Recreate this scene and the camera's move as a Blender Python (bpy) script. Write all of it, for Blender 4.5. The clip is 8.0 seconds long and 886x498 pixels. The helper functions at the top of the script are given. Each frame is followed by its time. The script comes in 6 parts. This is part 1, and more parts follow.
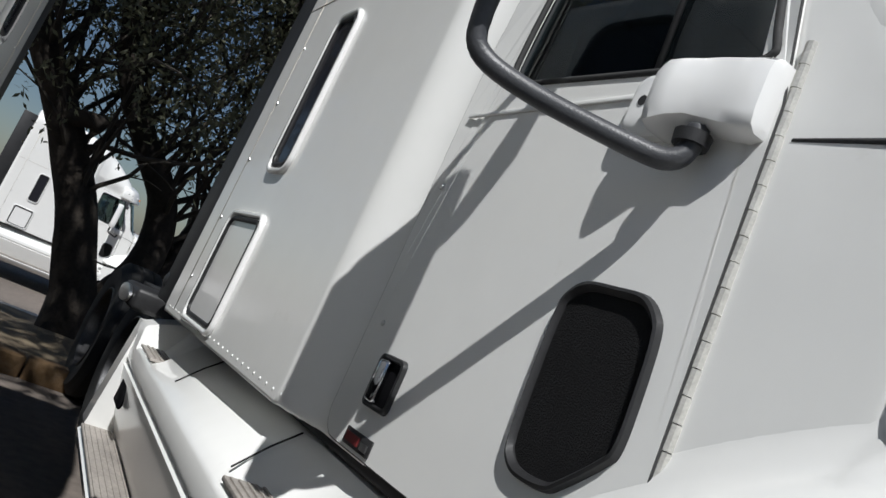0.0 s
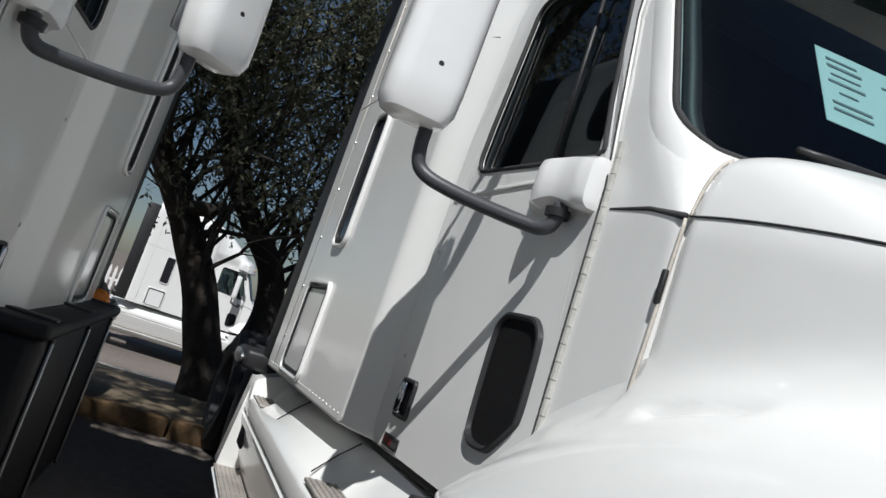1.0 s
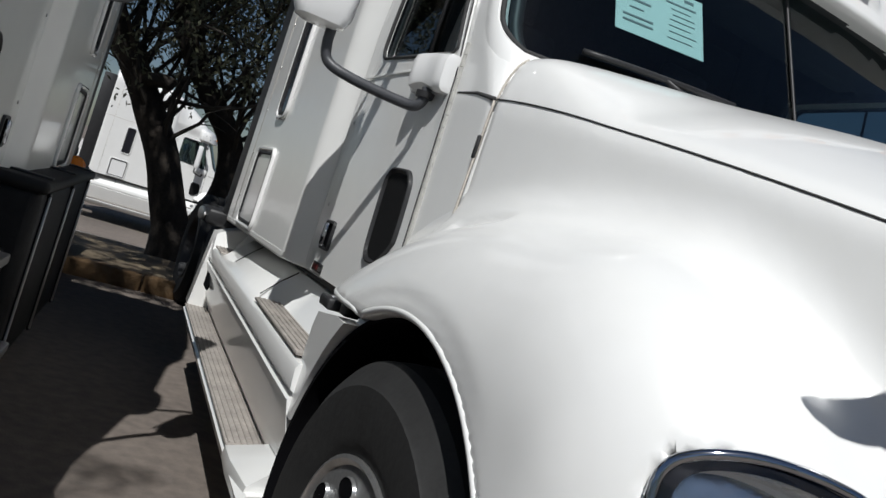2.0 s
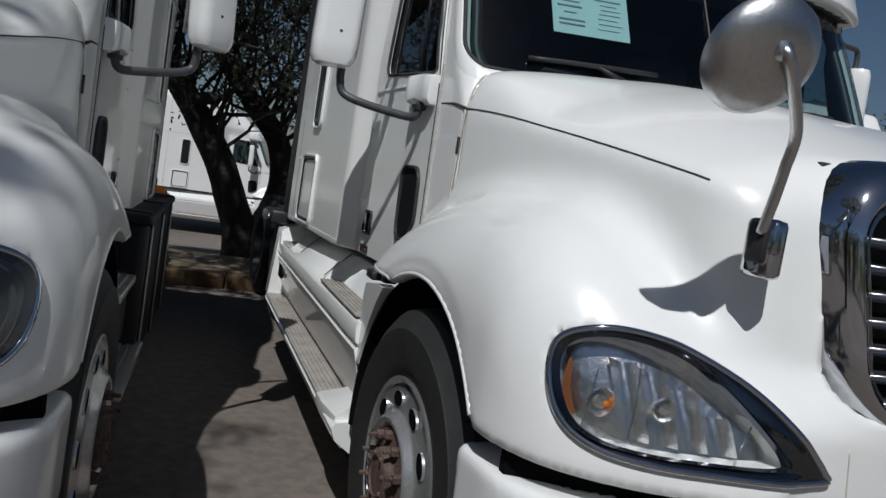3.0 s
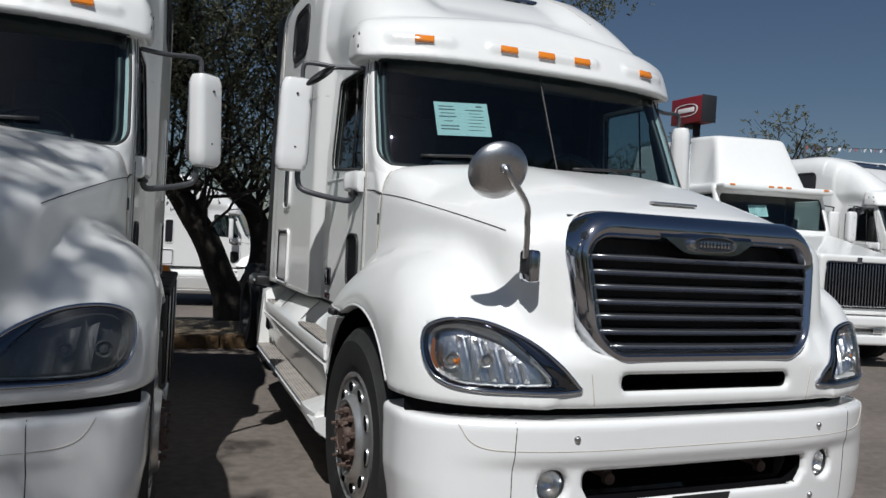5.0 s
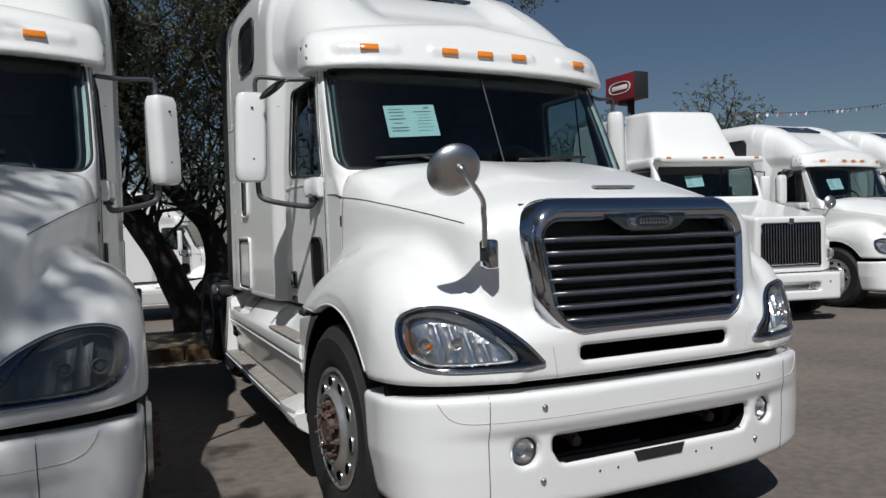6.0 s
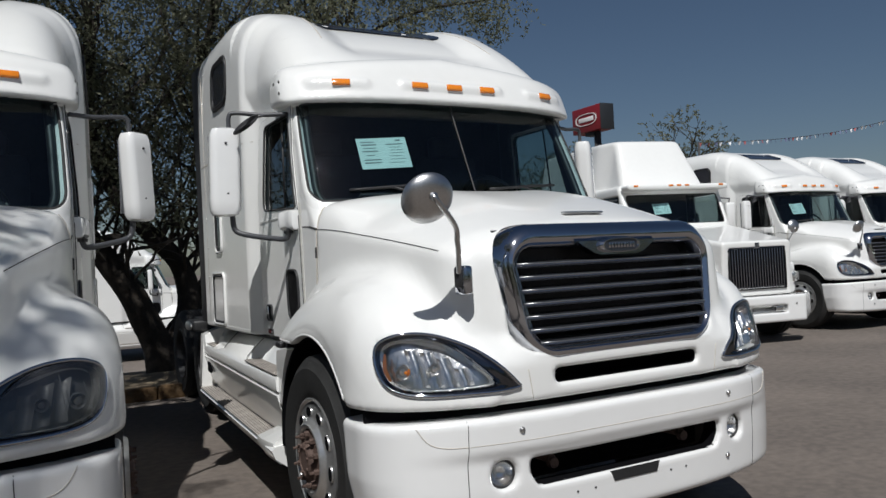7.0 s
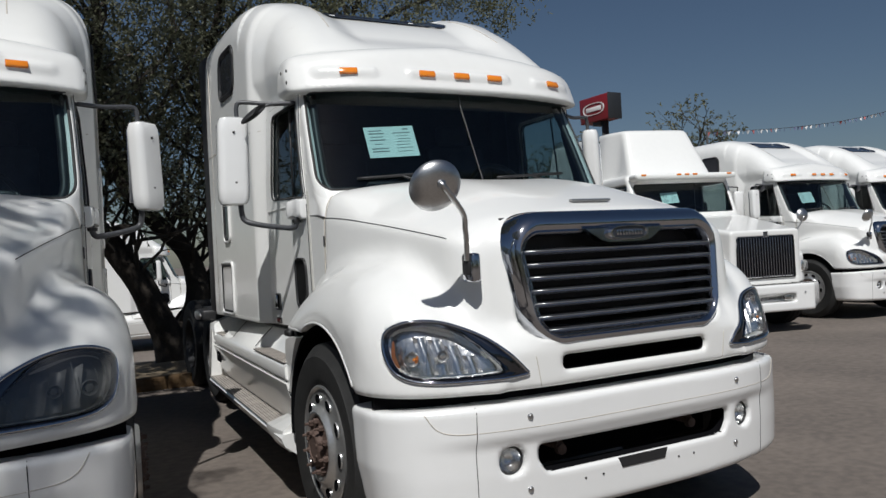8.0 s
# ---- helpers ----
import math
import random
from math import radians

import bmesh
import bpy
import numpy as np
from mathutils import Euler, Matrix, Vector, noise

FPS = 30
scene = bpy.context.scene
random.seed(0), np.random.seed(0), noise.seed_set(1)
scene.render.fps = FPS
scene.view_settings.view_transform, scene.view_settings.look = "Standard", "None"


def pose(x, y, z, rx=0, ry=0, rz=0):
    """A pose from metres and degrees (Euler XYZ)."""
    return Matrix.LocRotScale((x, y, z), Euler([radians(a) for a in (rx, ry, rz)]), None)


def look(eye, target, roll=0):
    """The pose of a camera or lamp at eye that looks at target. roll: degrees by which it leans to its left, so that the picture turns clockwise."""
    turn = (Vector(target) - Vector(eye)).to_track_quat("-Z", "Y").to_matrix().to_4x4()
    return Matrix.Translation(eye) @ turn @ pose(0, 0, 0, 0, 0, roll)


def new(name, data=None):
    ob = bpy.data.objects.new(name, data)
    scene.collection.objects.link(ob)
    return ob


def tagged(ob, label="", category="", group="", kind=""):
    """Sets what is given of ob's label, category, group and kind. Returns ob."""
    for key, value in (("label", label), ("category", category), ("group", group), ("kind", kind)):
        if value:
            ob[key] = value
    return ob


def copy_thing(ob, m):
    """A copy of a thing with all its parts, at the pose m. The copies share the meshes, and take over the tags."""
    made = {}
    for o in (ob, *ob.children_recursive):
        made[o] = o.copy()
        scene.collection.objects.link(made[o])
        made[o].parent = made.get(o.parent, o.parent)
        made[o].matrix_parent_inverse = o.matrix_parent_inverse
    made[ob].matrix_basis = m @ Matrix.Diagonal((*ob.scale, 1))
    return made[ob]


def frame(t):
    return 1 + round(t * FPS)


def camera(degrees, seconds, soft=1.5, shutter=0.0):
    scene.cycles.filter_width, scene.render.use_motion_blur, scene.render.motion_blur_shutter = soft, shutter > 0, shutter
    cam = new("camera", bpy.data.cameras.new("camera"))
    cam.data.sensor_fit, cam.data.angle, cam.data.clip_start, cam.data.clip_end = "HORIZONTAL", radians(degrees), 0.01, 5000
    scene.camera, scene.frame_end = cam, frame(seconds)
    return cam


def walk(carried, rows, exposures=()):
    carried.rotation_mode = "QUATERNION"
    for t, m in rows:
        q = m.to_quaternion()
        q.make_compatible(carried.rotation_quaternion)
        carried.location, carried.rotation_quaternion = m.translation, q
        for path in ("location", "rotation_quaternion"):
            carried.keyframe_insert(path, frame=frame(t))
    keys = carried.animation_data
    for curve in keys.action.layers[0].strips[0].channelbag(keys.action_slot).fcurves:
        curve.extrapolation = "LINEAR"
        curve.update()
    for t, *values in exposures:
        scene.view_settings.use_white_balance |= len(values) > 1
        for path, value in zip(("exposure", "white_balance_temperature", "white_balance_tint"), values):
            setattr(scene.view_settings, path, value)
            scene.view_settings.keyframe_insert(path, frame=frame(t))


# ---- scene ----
cam = camera(59.91, 8.0)
ROWS = [
    (0.0, -1.785, 1.286, 1.266, 98.79, -23.90, -32.76),
    (0.5, -1.819, 0.990, 1.305, 100.37, -21.47, -29.59),
    (1.0, -1.813, 0.631, 1.323, 98.23, -18.68, -23.03),
    (1.5, -1.849, 0.311, 1.307, 94.72, -17.76, -25.91),
    (1.7, -1.854, 0.166, 1.287, 91.78, -19.41, -25.95),
    (2.8, -1.997, -0.648, 1.405, 85.63, -9.05, -23.89),
    (3.0, -2.023, -0.778, 1.417, 85.17, -8.86, -21.28),
    (3.5, -2.056, -1.165, 1.440, 90.43, -7.07, -16.94),
    (4.0, -2.114, -1.547, 1.483, 89.86, -6.65, -16.12),
    (4.5, -2.216, -1.817, 1.498, 87.83, -8.62, -20.69),
    (5.0, -2.260, -2.109, 1.482, 89.06, -3.20, -22.83),
    (5.2, -2.301, -2.192, 1.481, 88.05, -1.01, -23.69),
    (6.3, -2.439, -2.334, 1.504, 90.00, 1.99, -27.55),
    (6.5, -2.446, -2.350, 1.486, 91.27, 2.07, -28.55),
    (7.0, -2.461, -2.373, 1.474, 90.89, 2.92, -28.74),
    (7.5, -2.469, -2.379, 1.472, 90.40, 3.18, -28.31),
    (8.0, -2.468, -2.378, 1.461, 90.22, 3.06, -28.20),
]
walk(cam, [(t, pose(x, y, z, rx, ry, rz)) for t, x, y, z, rx, ry, rz in ROWS],
     [(0.0, 0.09, 6150, 10), (0.5, 0.03, 6150, 10), (1.0, 0.07, 6150, 10), (1.7, 0.0, 6200, 10), (3.0, -0.48, 6040, 10), (3.5, -0.40, 6040, 10), (4.0, -0.17, 6040, 10), (4.5, -0.10, 6080, 10), (5.0, -0.16, 6130, 10), (6.5, -0.20, 6190, 10), (8.0, -0.21, 6250, 10)])

# ---- light ----
SUN = Vector((0.38, 0.64, -1.0)).normalized()
elev = math.asin(-SUN.z)
world = bpy.data.worlds.new("sky")
scene.world = world
world.use_nodes = True
wn = world.node_tree.nodes
sky = wn.new("ShaderNodeTexSky")
sky.sky_type, sky.sun_disc = "NISHITA", False
sky.sun_elevation, sky.sun_rotation = elev, math.atan2(-SUN.x, -SUN.y)
sky.air_density, sky.dust_density, sky.ozone_density = 1.0, 0.6, 2.5
wn["Background"].inputs["Strength"].default_value = 0.041
world.node_tree.links.new(sky.outputs[0], wn["Background"].inputs["Color"])
sun_data = bpy.data.lights.new("sun", "SUN")
sun_data.energy, sun_data.angle, sun_data.color = 4.6, radians(0.53), (1.0, 0.97, 0.92)
sun = new("sun", sun_data)
sun.matrix_world = look((0, 0, 30), Vector((0, 0, 30)) + SUN)
scene.view_settings.exposure = 0.0


# ---- materials ----
def material(name, color, rough=0.5, metal=0.0, var=0.0, scale=3.0, bump=0.0, bump_scale=60.0, coat=0.0, spec=0.5,
             color2=None, scale2=None, dirt=None, dirt_at=0.62, emit=None, emit_power=0.0, random_var=0.0):
    """A principled surface: base colour varied at two scales, optional dirt stains, fine bump."""
    m = bpy.data.materials.new(name)
    m.use_nodes = True
    n, l = m.node_tree.nodes, m.node_tree.links
    b = n["Principled BSDF"]
    b.inputs["Base Color"].default_value = (*color, 1)
    b.inputs["Roughness"].default_value = rough
    b.inputs["Metallic"].default_value = metal
    b.inputs["Coat Weight"].default_value = coat
    b.inputs["Coat Roughness"].default_value = 0.06
    b.inputs["Specular IOR Level"].default_value = spec
    tc = n.new("ShaderNodeTexCoord")
    out = None
    if var or color2:
        big, small = n.new("ShaderNodeTexNoise"), n.new("ShaderNodeTexNoise")
        big.inputs["Scale"].default_value, big.inputs["Detail"].default_value = scale, 4
        small.inputs["Scale"].default_value, small.inputs["Detail"].default_value = scale2 or scale * 9, 6
        for q in (big, small):
            l.new(tc.outputs["Object"], q.inputs["Vector"])
        add = n.new("ShaderNodeMath")
        add.operation = "ADD"
        l.new(big.outputs[0], add.inputs[0])
        l.new(small.outputs[0], add.inputs[1])
        ramp = n.new("ShaderNodeMapRange")
        ramp.inputs["From Min"].default_value, ramp.inputs["From Max"].default_value = 0.65, 1.35
        l.new(add.outputs[0], ramp.inputs["Value"])
        mix = n.new("ShaderNodeMix")
        mix.data_type = "RGBA"
        lo = color if color2 else tuple(c * (1 - var) for c in color)
        hi = color2 if color2 else tuple(min(1, c * (1 + var)) for c in color)
        mix.inputs[6].default_value, mix.inputs[7].default_value = (*lo, 1), (*hi, 1)
        l.new(ramp.outputs[0], mix.inputs[0])
        out = mix.outputs[2]
    if dirt:
        dn = n.new("ShaderNodeTexNoise")
        dn.inputs["Scale"].default_value, dn.inputs["Detail"].default_value = 5.5, 9
        dn.inputs["Roughness"].default_value = 0.7
        l.new(tc.outputs["Object"], dn.inputs["Vector"])
        dr = n.new("ShaderNodeMapRange")
        dr.inputs["From Min"].default_value, dr.inputs["From Max"].default_value = dirt_at, dirt_at + 0.22
        l.new(dn.outputs[0], dr.inputs["Value"])
        dm = n.new("ShaderNodeMix")
        dm.data_type = "RGBA"
        dm.inputs[6].default_value, dm.inputs[7].default_value = (*color, 1), (*dirt, 1)
        if out:
            l.new(out, dm.inputs[6])
        l.new(dr.outputs[0], dm.inputs[0])
        out = dm.outputs[2]
    if random_var:
        oi, hv = n.new("ShaderNodeObjectInfo"), n.new("ShaderNodeHueSaturation")
        mr = n.new("ShaderNodeMapRange")
        mr.inputs["To Min"].default_value, mr.inputs["To Max"].default_value = 1 - random_var, 1 + random_var
        l.new(oi.outputs["Random"], mr.inputs["Value"])
        l.new(mr.outputs[0], hv.inputs["Value"])
        hv.inputs["Color"].default_value = (*color, 1)
        if out:
            l.new(out, hv.inputs["Color"])
        out = hv.outputs[0]
    if out:
        l.new(out, b.inputs["Base Color"])
    if bump:
        bn, bp = n.new("ShaderNodeTexNoise"), n.new("ShaderNodeBump")
        bn.inputs["Scale"].default_value, bn.inputs["Detail"].default_value = bump_scale, 5
        l.new(tc.outputs["Object"], bn.inputs["Vector"])
        bp.inputs["Strength"].default_value, bp.inputs["Distance"].default_value = bump, 0.01
        l.new(bn.outputs[0], bp.inputs["Height"])
        l.new(bp.outputs[0], b.inputs["Normal"])
    if emit:
        b.inputs["Emission Color"].default_value = (*emit, 1)
        b.inputs["Emission Strength"].default_value = emit_power
    return m


def glass_material(name, tint, ior=1.5, rough=0.0):
    """A clear sheet: light goes straight through, tinted; Fresnel drives the gloss."""
    m = bpy.data.materials.new(name)
    m.use_nodes = True
    n, l = m.node_tree.nodes, m.node_tree.links
    n.remove(n["Principled BSDF"])
    tr, gl, lw, pw, ml, mx = (n.new("ShaderNode" + k) for k in ("BsdfTransparent", "BsdfGlossy", "LayerWeight", "Math", "Math", "MixShader"))
    tr.inputs["Color"].default_value = (*tint, 1)
    gl.inputs["Roughness"].default_value = rough
    lw.inputs["Blend"].default_value = 0.5
    pw.operation, pw.inputs[1].default_value = "POWER", 4.5
    ml.operation, ml.inputs[1].default_value, ml.inputs[2].default_value = "MULTIPLY_ADD", 0.9, (ior - 1) ** 2 / (ior + 1) ** 2 * 1.5
    l.new(lw.outputs["Facing"], pw.inputs[0])
    l.new(pw.outputs[0], ml.inputs[0])
    l.new(ml.outputs[0], mx.inputs[0])
    l.new(tr.outputs[0], mx.inputs[1])
    l.new(gl.outputs[0], mx.inputs[2])
    l.new(mx.outputs[0], n["Material Output"].inputs["Surface"])
    return m


def leaf_material(name, dark, light):
    """Thin leaves: diffuse with some light coming through."""
    m = material(name, dark, 0.6, color2=light, scale=1.2, scale2=9)
    n, l = m.node_tree.nodes, m.node_tree.links
    b = n["Principled BSDF"]
    tr, mx = n.new("ShaderNodeBsdfTranslucent"), n.new("ShaderNodeMixShader")
    l.new(b.inputs["Base Color"].links[0].from_socket, tr.inputs["Color"])
    mx.inputs[0].default_value = 0.5
    l.new(b.outputs[0], mx.inputs[1])
    l.new(tr.outputs[0], mx.inputs[2])
    l.new(mx.outputs[0], n["Material Output"].inputs["Surface"])
    return m


M = {
    "paint": material("white_paint", (0.80, 0.80, 0.775), 0.32, coat=0.6, var=0.018, scale=1.3, dirt=(0.66, 0.65, 0.61), dirt_at=0.66, bump=0.015, bump_scale=9),
    "paint_gloss": material("white_gloss_paint", (0.80, 0.80, 0.785), 0.2, coat=0.8, var=0.015, scale=1.5, bump=0.012, bump_scale=7),
    "chrome": material("chrome", (0.52, 0.53, 0.56), 0.06, metal=1.0, var=0.04, scale=6, bump=0.02, bump_scale=18),
    "alloy": material("polished_alloy", (0.62, 0.62, 0.61), 0.30, metal=0.85, var=0.12, scale=9, bump=0.08, bump_scale=70),
    "steel": material("brushed_steel", (0.55, 0.55, 0.55), 0.34, metal=1.0, var=0.1, scale=14, bump=0.05, bump_scale=120),
    "dark_chrome": material("smoked_chrome", (0.12, 0.125, 0.14), 0.08, metal=1.0, var=0.06, scale=8),
    "slat": material("grille_slat_metal", (0.27, 0.28, 0.31), 0.25, metal=0.9, var=0.1, scale=10),
    "black": material("black_plastic", (0.018, 0.018, 0.019), 0.5, var=0.25, scale=8, bump=0.05, bump_scale=160),
    "tank_black": material("tank_cover_plastic", (0.007, 0.007, 0.008), 0.55, var=0.3, scale=5, bump=0.1, bump_scale=90, spec=0.3),
    # near-black for liners, and for shade painted into recesses and gaps
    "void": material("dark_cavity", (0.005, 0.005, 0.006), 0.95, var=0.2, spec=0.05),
    "rubber": material("tyre_rubber", (0.014, 0.014, 0.0135), 0.75, var=0.3, scale=10, dirt=(0.05, 0.045, 0.038), dirt_at=0.6, bump=0.15, bump_scale=45),
    "tube": material("grey_powder_coat", (0.055, 0.057, 0.062), 0.42, var=0.15, scale=20, bump=0.12, bump_scale=260),
    "mesh": material("vent_gauze", (0.012, 0.012, 0.013), 0.7, var=0.3, scale=40, bump=0.5, bump_scale=420),
    "seam": material("panel_gap", (0.03, 0.03, 0.03), 0.8, var=0.3, scale=20),
    "seal": material("grimy_sealant", (0.52, 0.48, 0.42), 0.7, var=0.25, scale=12),
    "amber": material("amber_lens", (0.75, 0.22, 0.015), 0.16, var=0.12, scale=25, coat=0.5),
    "hinge": material("hinge_steel", (0.55, 0.54, 0.50), 0.4, metal=0.3, var=0.2, scale=30),
    "red": material("red_label", (0.16, 0.02, 0.02), 0.5, var=0.2, scale=30),
    "tread": material("anti_slip_step", (0.36, 0.33, 0.30), 0.6, metal=0.2, var=0.25, scale=9, scale2=60, bump=0.3, bump_scale=110),
    "rust": material("rusty_hub", (0.055, 0.034, 0.027), 0.75, metal=0.3, color2=(0.16, 0.11, 0.09), scale=14, bump=0.3, bump_scale=60),
    "cabin": material("grey_cabin_trim", (0.035, 0.039, 0.042), 0.75, var=0.2, scale=6, bump=0.1, bump_scale=80),
    "cloth": material("seat_cloth", (0.05, 0.053, 0.065), 0.9, var=0.2, scale=12, bump=0.3, bump_scale=150),
    "paper": material("pale_green_paper", (0.66, 0.83, 0.80), 0.85, var=0.03, scale=8),
    "ink": material("black_ink", (0.20, 0.24, 0.25), 0.7, var=0.1),
    "frame": material("dark_chassis", (0.02, 0.02, 0.021), 0.7, metal=0.2, var=0.3, scale=7, dirt=(0.07, 0.06, 0.05), bump=0.1),
    "reflector": material("lamp_reflector", (0.84, 0.83, 0.81), 0.24, metal=1.0, var=0.10, scale=14, bump=0.30, bump_scale=26),
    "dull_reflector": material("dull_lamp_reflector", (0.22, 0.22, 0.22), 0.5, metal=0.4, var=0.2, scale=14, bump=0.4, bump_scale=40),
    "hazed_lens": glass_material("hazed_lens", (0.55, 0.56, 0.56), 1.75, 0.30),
    # rear rim steel with the shade behind the sleeper in its colour
    "rim_dark": material("shaded_rim_steel", (0.06, 0.06, 0.062), 0.45, metal=0.6, var=0.3, scale=9),
    "amber_dark": material("dull_amber", (0.20, 0.075, 0.03), 0.25, var=0.15, scale=25),
    "skylight": material("smoked_skylight", (0.02, 0.02, 0.025), 0.15, coat=0.4, var=0.1),
    "glass": glass_material("tinted_windscreen", (0.60, 0.72, 0.73)),
    # side glass darkened to stand in for the dim cabin behind it
    "side_glass": glass_material("darkened_side_glass", (0.62, 0.68, 0.68)),
    "lens": glass_material("clear_lens", (0.93, 0.94, 0.95), 1.45),
    "badge": material("badge_dark", (0.09, 0.10, 0.12), 0.3, metal=0.7, var=0.1),
    "bark": material("dark_bark", (0.013, 0.011, 0.009), 0.95, color2=(0.045, 0.035, 0.026), scale=5, scale2=30, bump=0.9, bump_scale=22),
    "twig": material("grey_twig", (0.045, 0.038, 0.030), 0.9, var=0.3, scale=10),
    "leaf": leaf_material("olive_leaf", (0.100, 0.108, 0.066), (0.190, 0.195, 0.120)),
    "leaf2": material("dull_leaf", (0.06, 0.065, 0.03), 0.65, color2=(0.10, 0.10, 0.05), scale=1.2, scale2=9),
    "ground": material("dusty_concrete", (0.098, 0.083, 0.072), 0.9, color2=(0.196, 0.164, 0.138), scale=0.55, scale2=14, dirt=(0.15, 0.13, 0.115), dirt_at=0.58, bump=0.25, bump_scale=90),
    "soil": material("leaf_litter_soil", (0.10, 0.075, 0.05), 0.95, color2=(0.20, 0.16, 0.10), scale=3, scale2=40, bump=0.8, bump_scale=60),
    "kerb": material("faded_yellow_kerb", (0.11, 0.062, 0.022), 0.85, color2=(0.16, 0.10, 0.05), scale=5, scale2=30, dirt=(0.17, 0.13, 0.09), dirt_at=0.52, bump=0.4, bump_scale=40),
    "concrete": material("pale_concrete", (0.42, 0.39, 0.35), 0.9, var=0.15, scale=2, scale2=30, bump=0.2, bump_scale=60),
    "sign_red": material("red_sign_face", (0.20, 0.014, 0.020), 0.4, var=0.08, scale=2),
    "sign_white": material("white_sign_mark", (0.78, 0.76, 0.74), 0.5, var=0.03),
    "flag_red": material("red_pennant", (0.36, 0.09, 0.09), 0.7, var=0.1),
    "flag_white": material("white_pennant", (0.75, 0.75, 0.75), 0.7, var=0.05),
    "sign_dark": material("dark_sign_side", (0.02, 0.022, 0.025), 0.5, var=0.1),
    "flag_blue": material("blue_pennant", (0.12, 0.14, 0.24), 0.7, var=0.1),
    "wire": material("dark_wire", (0.04, 0.04, 0.04), 0.6, var=0.2),
}


# ---- building tools ----
def mesh_of(name, verts, faces, smooth=True):
    me = bpy.data.meshes.new(name)
    me.from_pydata([tuple(map(float, v)) for v in verts], [], [tuple(map(int, f)) for f in faces])
    me.update()
    if smooth:
        me.polygons.foreach_set("use_smooth", [True] * len(me.polygons))
    return me


def part(name, geo, mat, parent=None, label=""):
    """Links a mesh or bmesh as one object under a thing or a part."""
    if isinstance(geo, bmesh.types.BMesh):
        me = bpy.data.meshes.new(name)
        bmesh.ops.recalc_face_normals(geo, faces=geo.faces)
        geo.to_mesh(me)
        geo.free()
    else:
        me = geo
    for q in (mat if isinstance(mat, (list, tuple)) else [mat]):
        me.materials.append(M[q])
    ob = new(name, me)
    ob.parent = parent
    return tagged(ob, label) if label else ob


def thing(name, label, category, group="", kind=""):
    return tagged(new(name), label, category, group, kind)


def smooth_by_angle(me, degrees=35):
    me.polygons.foreach_set("use_smooth", [True] * len(me.polygons))
    me.set_sharp_from_angle(angle=radians(degrees))
    return me


def box(cx, cy, cz, sx, sy, sz, bevel=0.0, m=None, segments=2):
    """A bevelled box as a mesh, sizes in full."""
    bm = bmesh.new()
    bmesh.ops.create_cube(bm, size=1, matrix=Matrix.Diagonal((sx, sy, sz, 1)))
    if bevel:
        bmesh.ops.bevel(bm, geom=bm.edges[:], offset=bevel, segments=segments, profile=0.5, affect="EDGES")
    bmesh.ops.transform(bm, matrix=Matrix.Translation((cx, cy, cz)) @ (m or Matrix()), verts=bm.verts)
    me = bpy.data.meshes.new("box")
    bm.to_mesh(me)
    bm.free()
    return smooth_by_angle(me, 50) if bevel else me


def joined(*meshes):
    v, f = [], []
    for me in meshes:
        o = len(v)
        v += [tuple(q.co) for q in me.vertices]
        f += [tuple(i + o for i in p.vertices) for p in me.polygons]
    return smooth_by_angle(mesh_of("joined", v, f), 40)


def spline(points, n=8, closed=False):
    """Catmull-Rom through the points."""
    p = [Vector(q) for q in points]
    out, m = [], len(p)
    for i in range(m if closed else m - 1):
        a, b, c, d = (p[(i + k) % m] if closed else p[min(max(i + k, 0), m - 1)] for k in (-1, 0, 1, 2))
        for j in range(n):
            t = j / n
            out.append(0.5 * ((2 * b) + (c - a) * t + (2 * a - 5 * b + 4 * c - d) * t * t + (3 * b - a - 3 * c + d) * t ** 3))
    return out if closed else out + [p[-1]]


def tube(points, radius, sides=10, closed=False, squash=1.0):
    """A round rod along points; radius is a number or a function of 0..1."""
    p = [Vector(q) for q in points]
    n, v, f = len(p), [], []
    ref = Vector((0.123, 0.31, 1)).normalized()
    for i, q in enumerate(p):
        d = (p[(i + 1) % n] - p[i - 1]) if closed else (p[min(i + 1, n - 1)] - p[max(i - 1, 0)])
        d = d.normalized() if d.length else Vector((0, 0, 1))
        a = d.cross(ref)
        a = a.normalized() if a.length > 1e-4 else d.orthogonal().normalized()
        b = d.cross(a)
        r = radius(i / max(n - 1, 1)) if callable(radius) else radius
        for k in range(sides):
            w = 2 * math.pi * k / sides
            v.append(q + a * r * math.cos(w) + b * r * squash * math.sin(w))
    for i in range(n if closed else n - 1):
        for k in range(sides):
            k2, j = (k + 1) % sides, (i + 1) % n
            f.append((i * sides + k, i * sides + k2, j * sides + k2, j * sides + k))
    if not closed:
        f += [tuple(range(sides))[::-1], tuple((n - 1) * sides + k for k in range(sides))]
    return mesh_of("tube", v, f)


def lathe(profile, m=None, sides=48):
    """Turns (radius, height) pairs about local z."""
    v, f, n = [], [], len(profile)
    m = m or Matrix()
    for k in range(sides):
        w = 2 * math.pi * k / sides
        v += [m @ Vector((r * math.cos(w), r * math.sin(w), h)) for r, h in profile]
    for k in range(sides):
        o, q = k * n, ((k + 1) % sides) * n
        f += [(o + i, q + i, q + i + 1, o + i + 1) for i in range(n - 1)]
    return smooth_by_angle(mesh_of("lathe", v, f), 40)


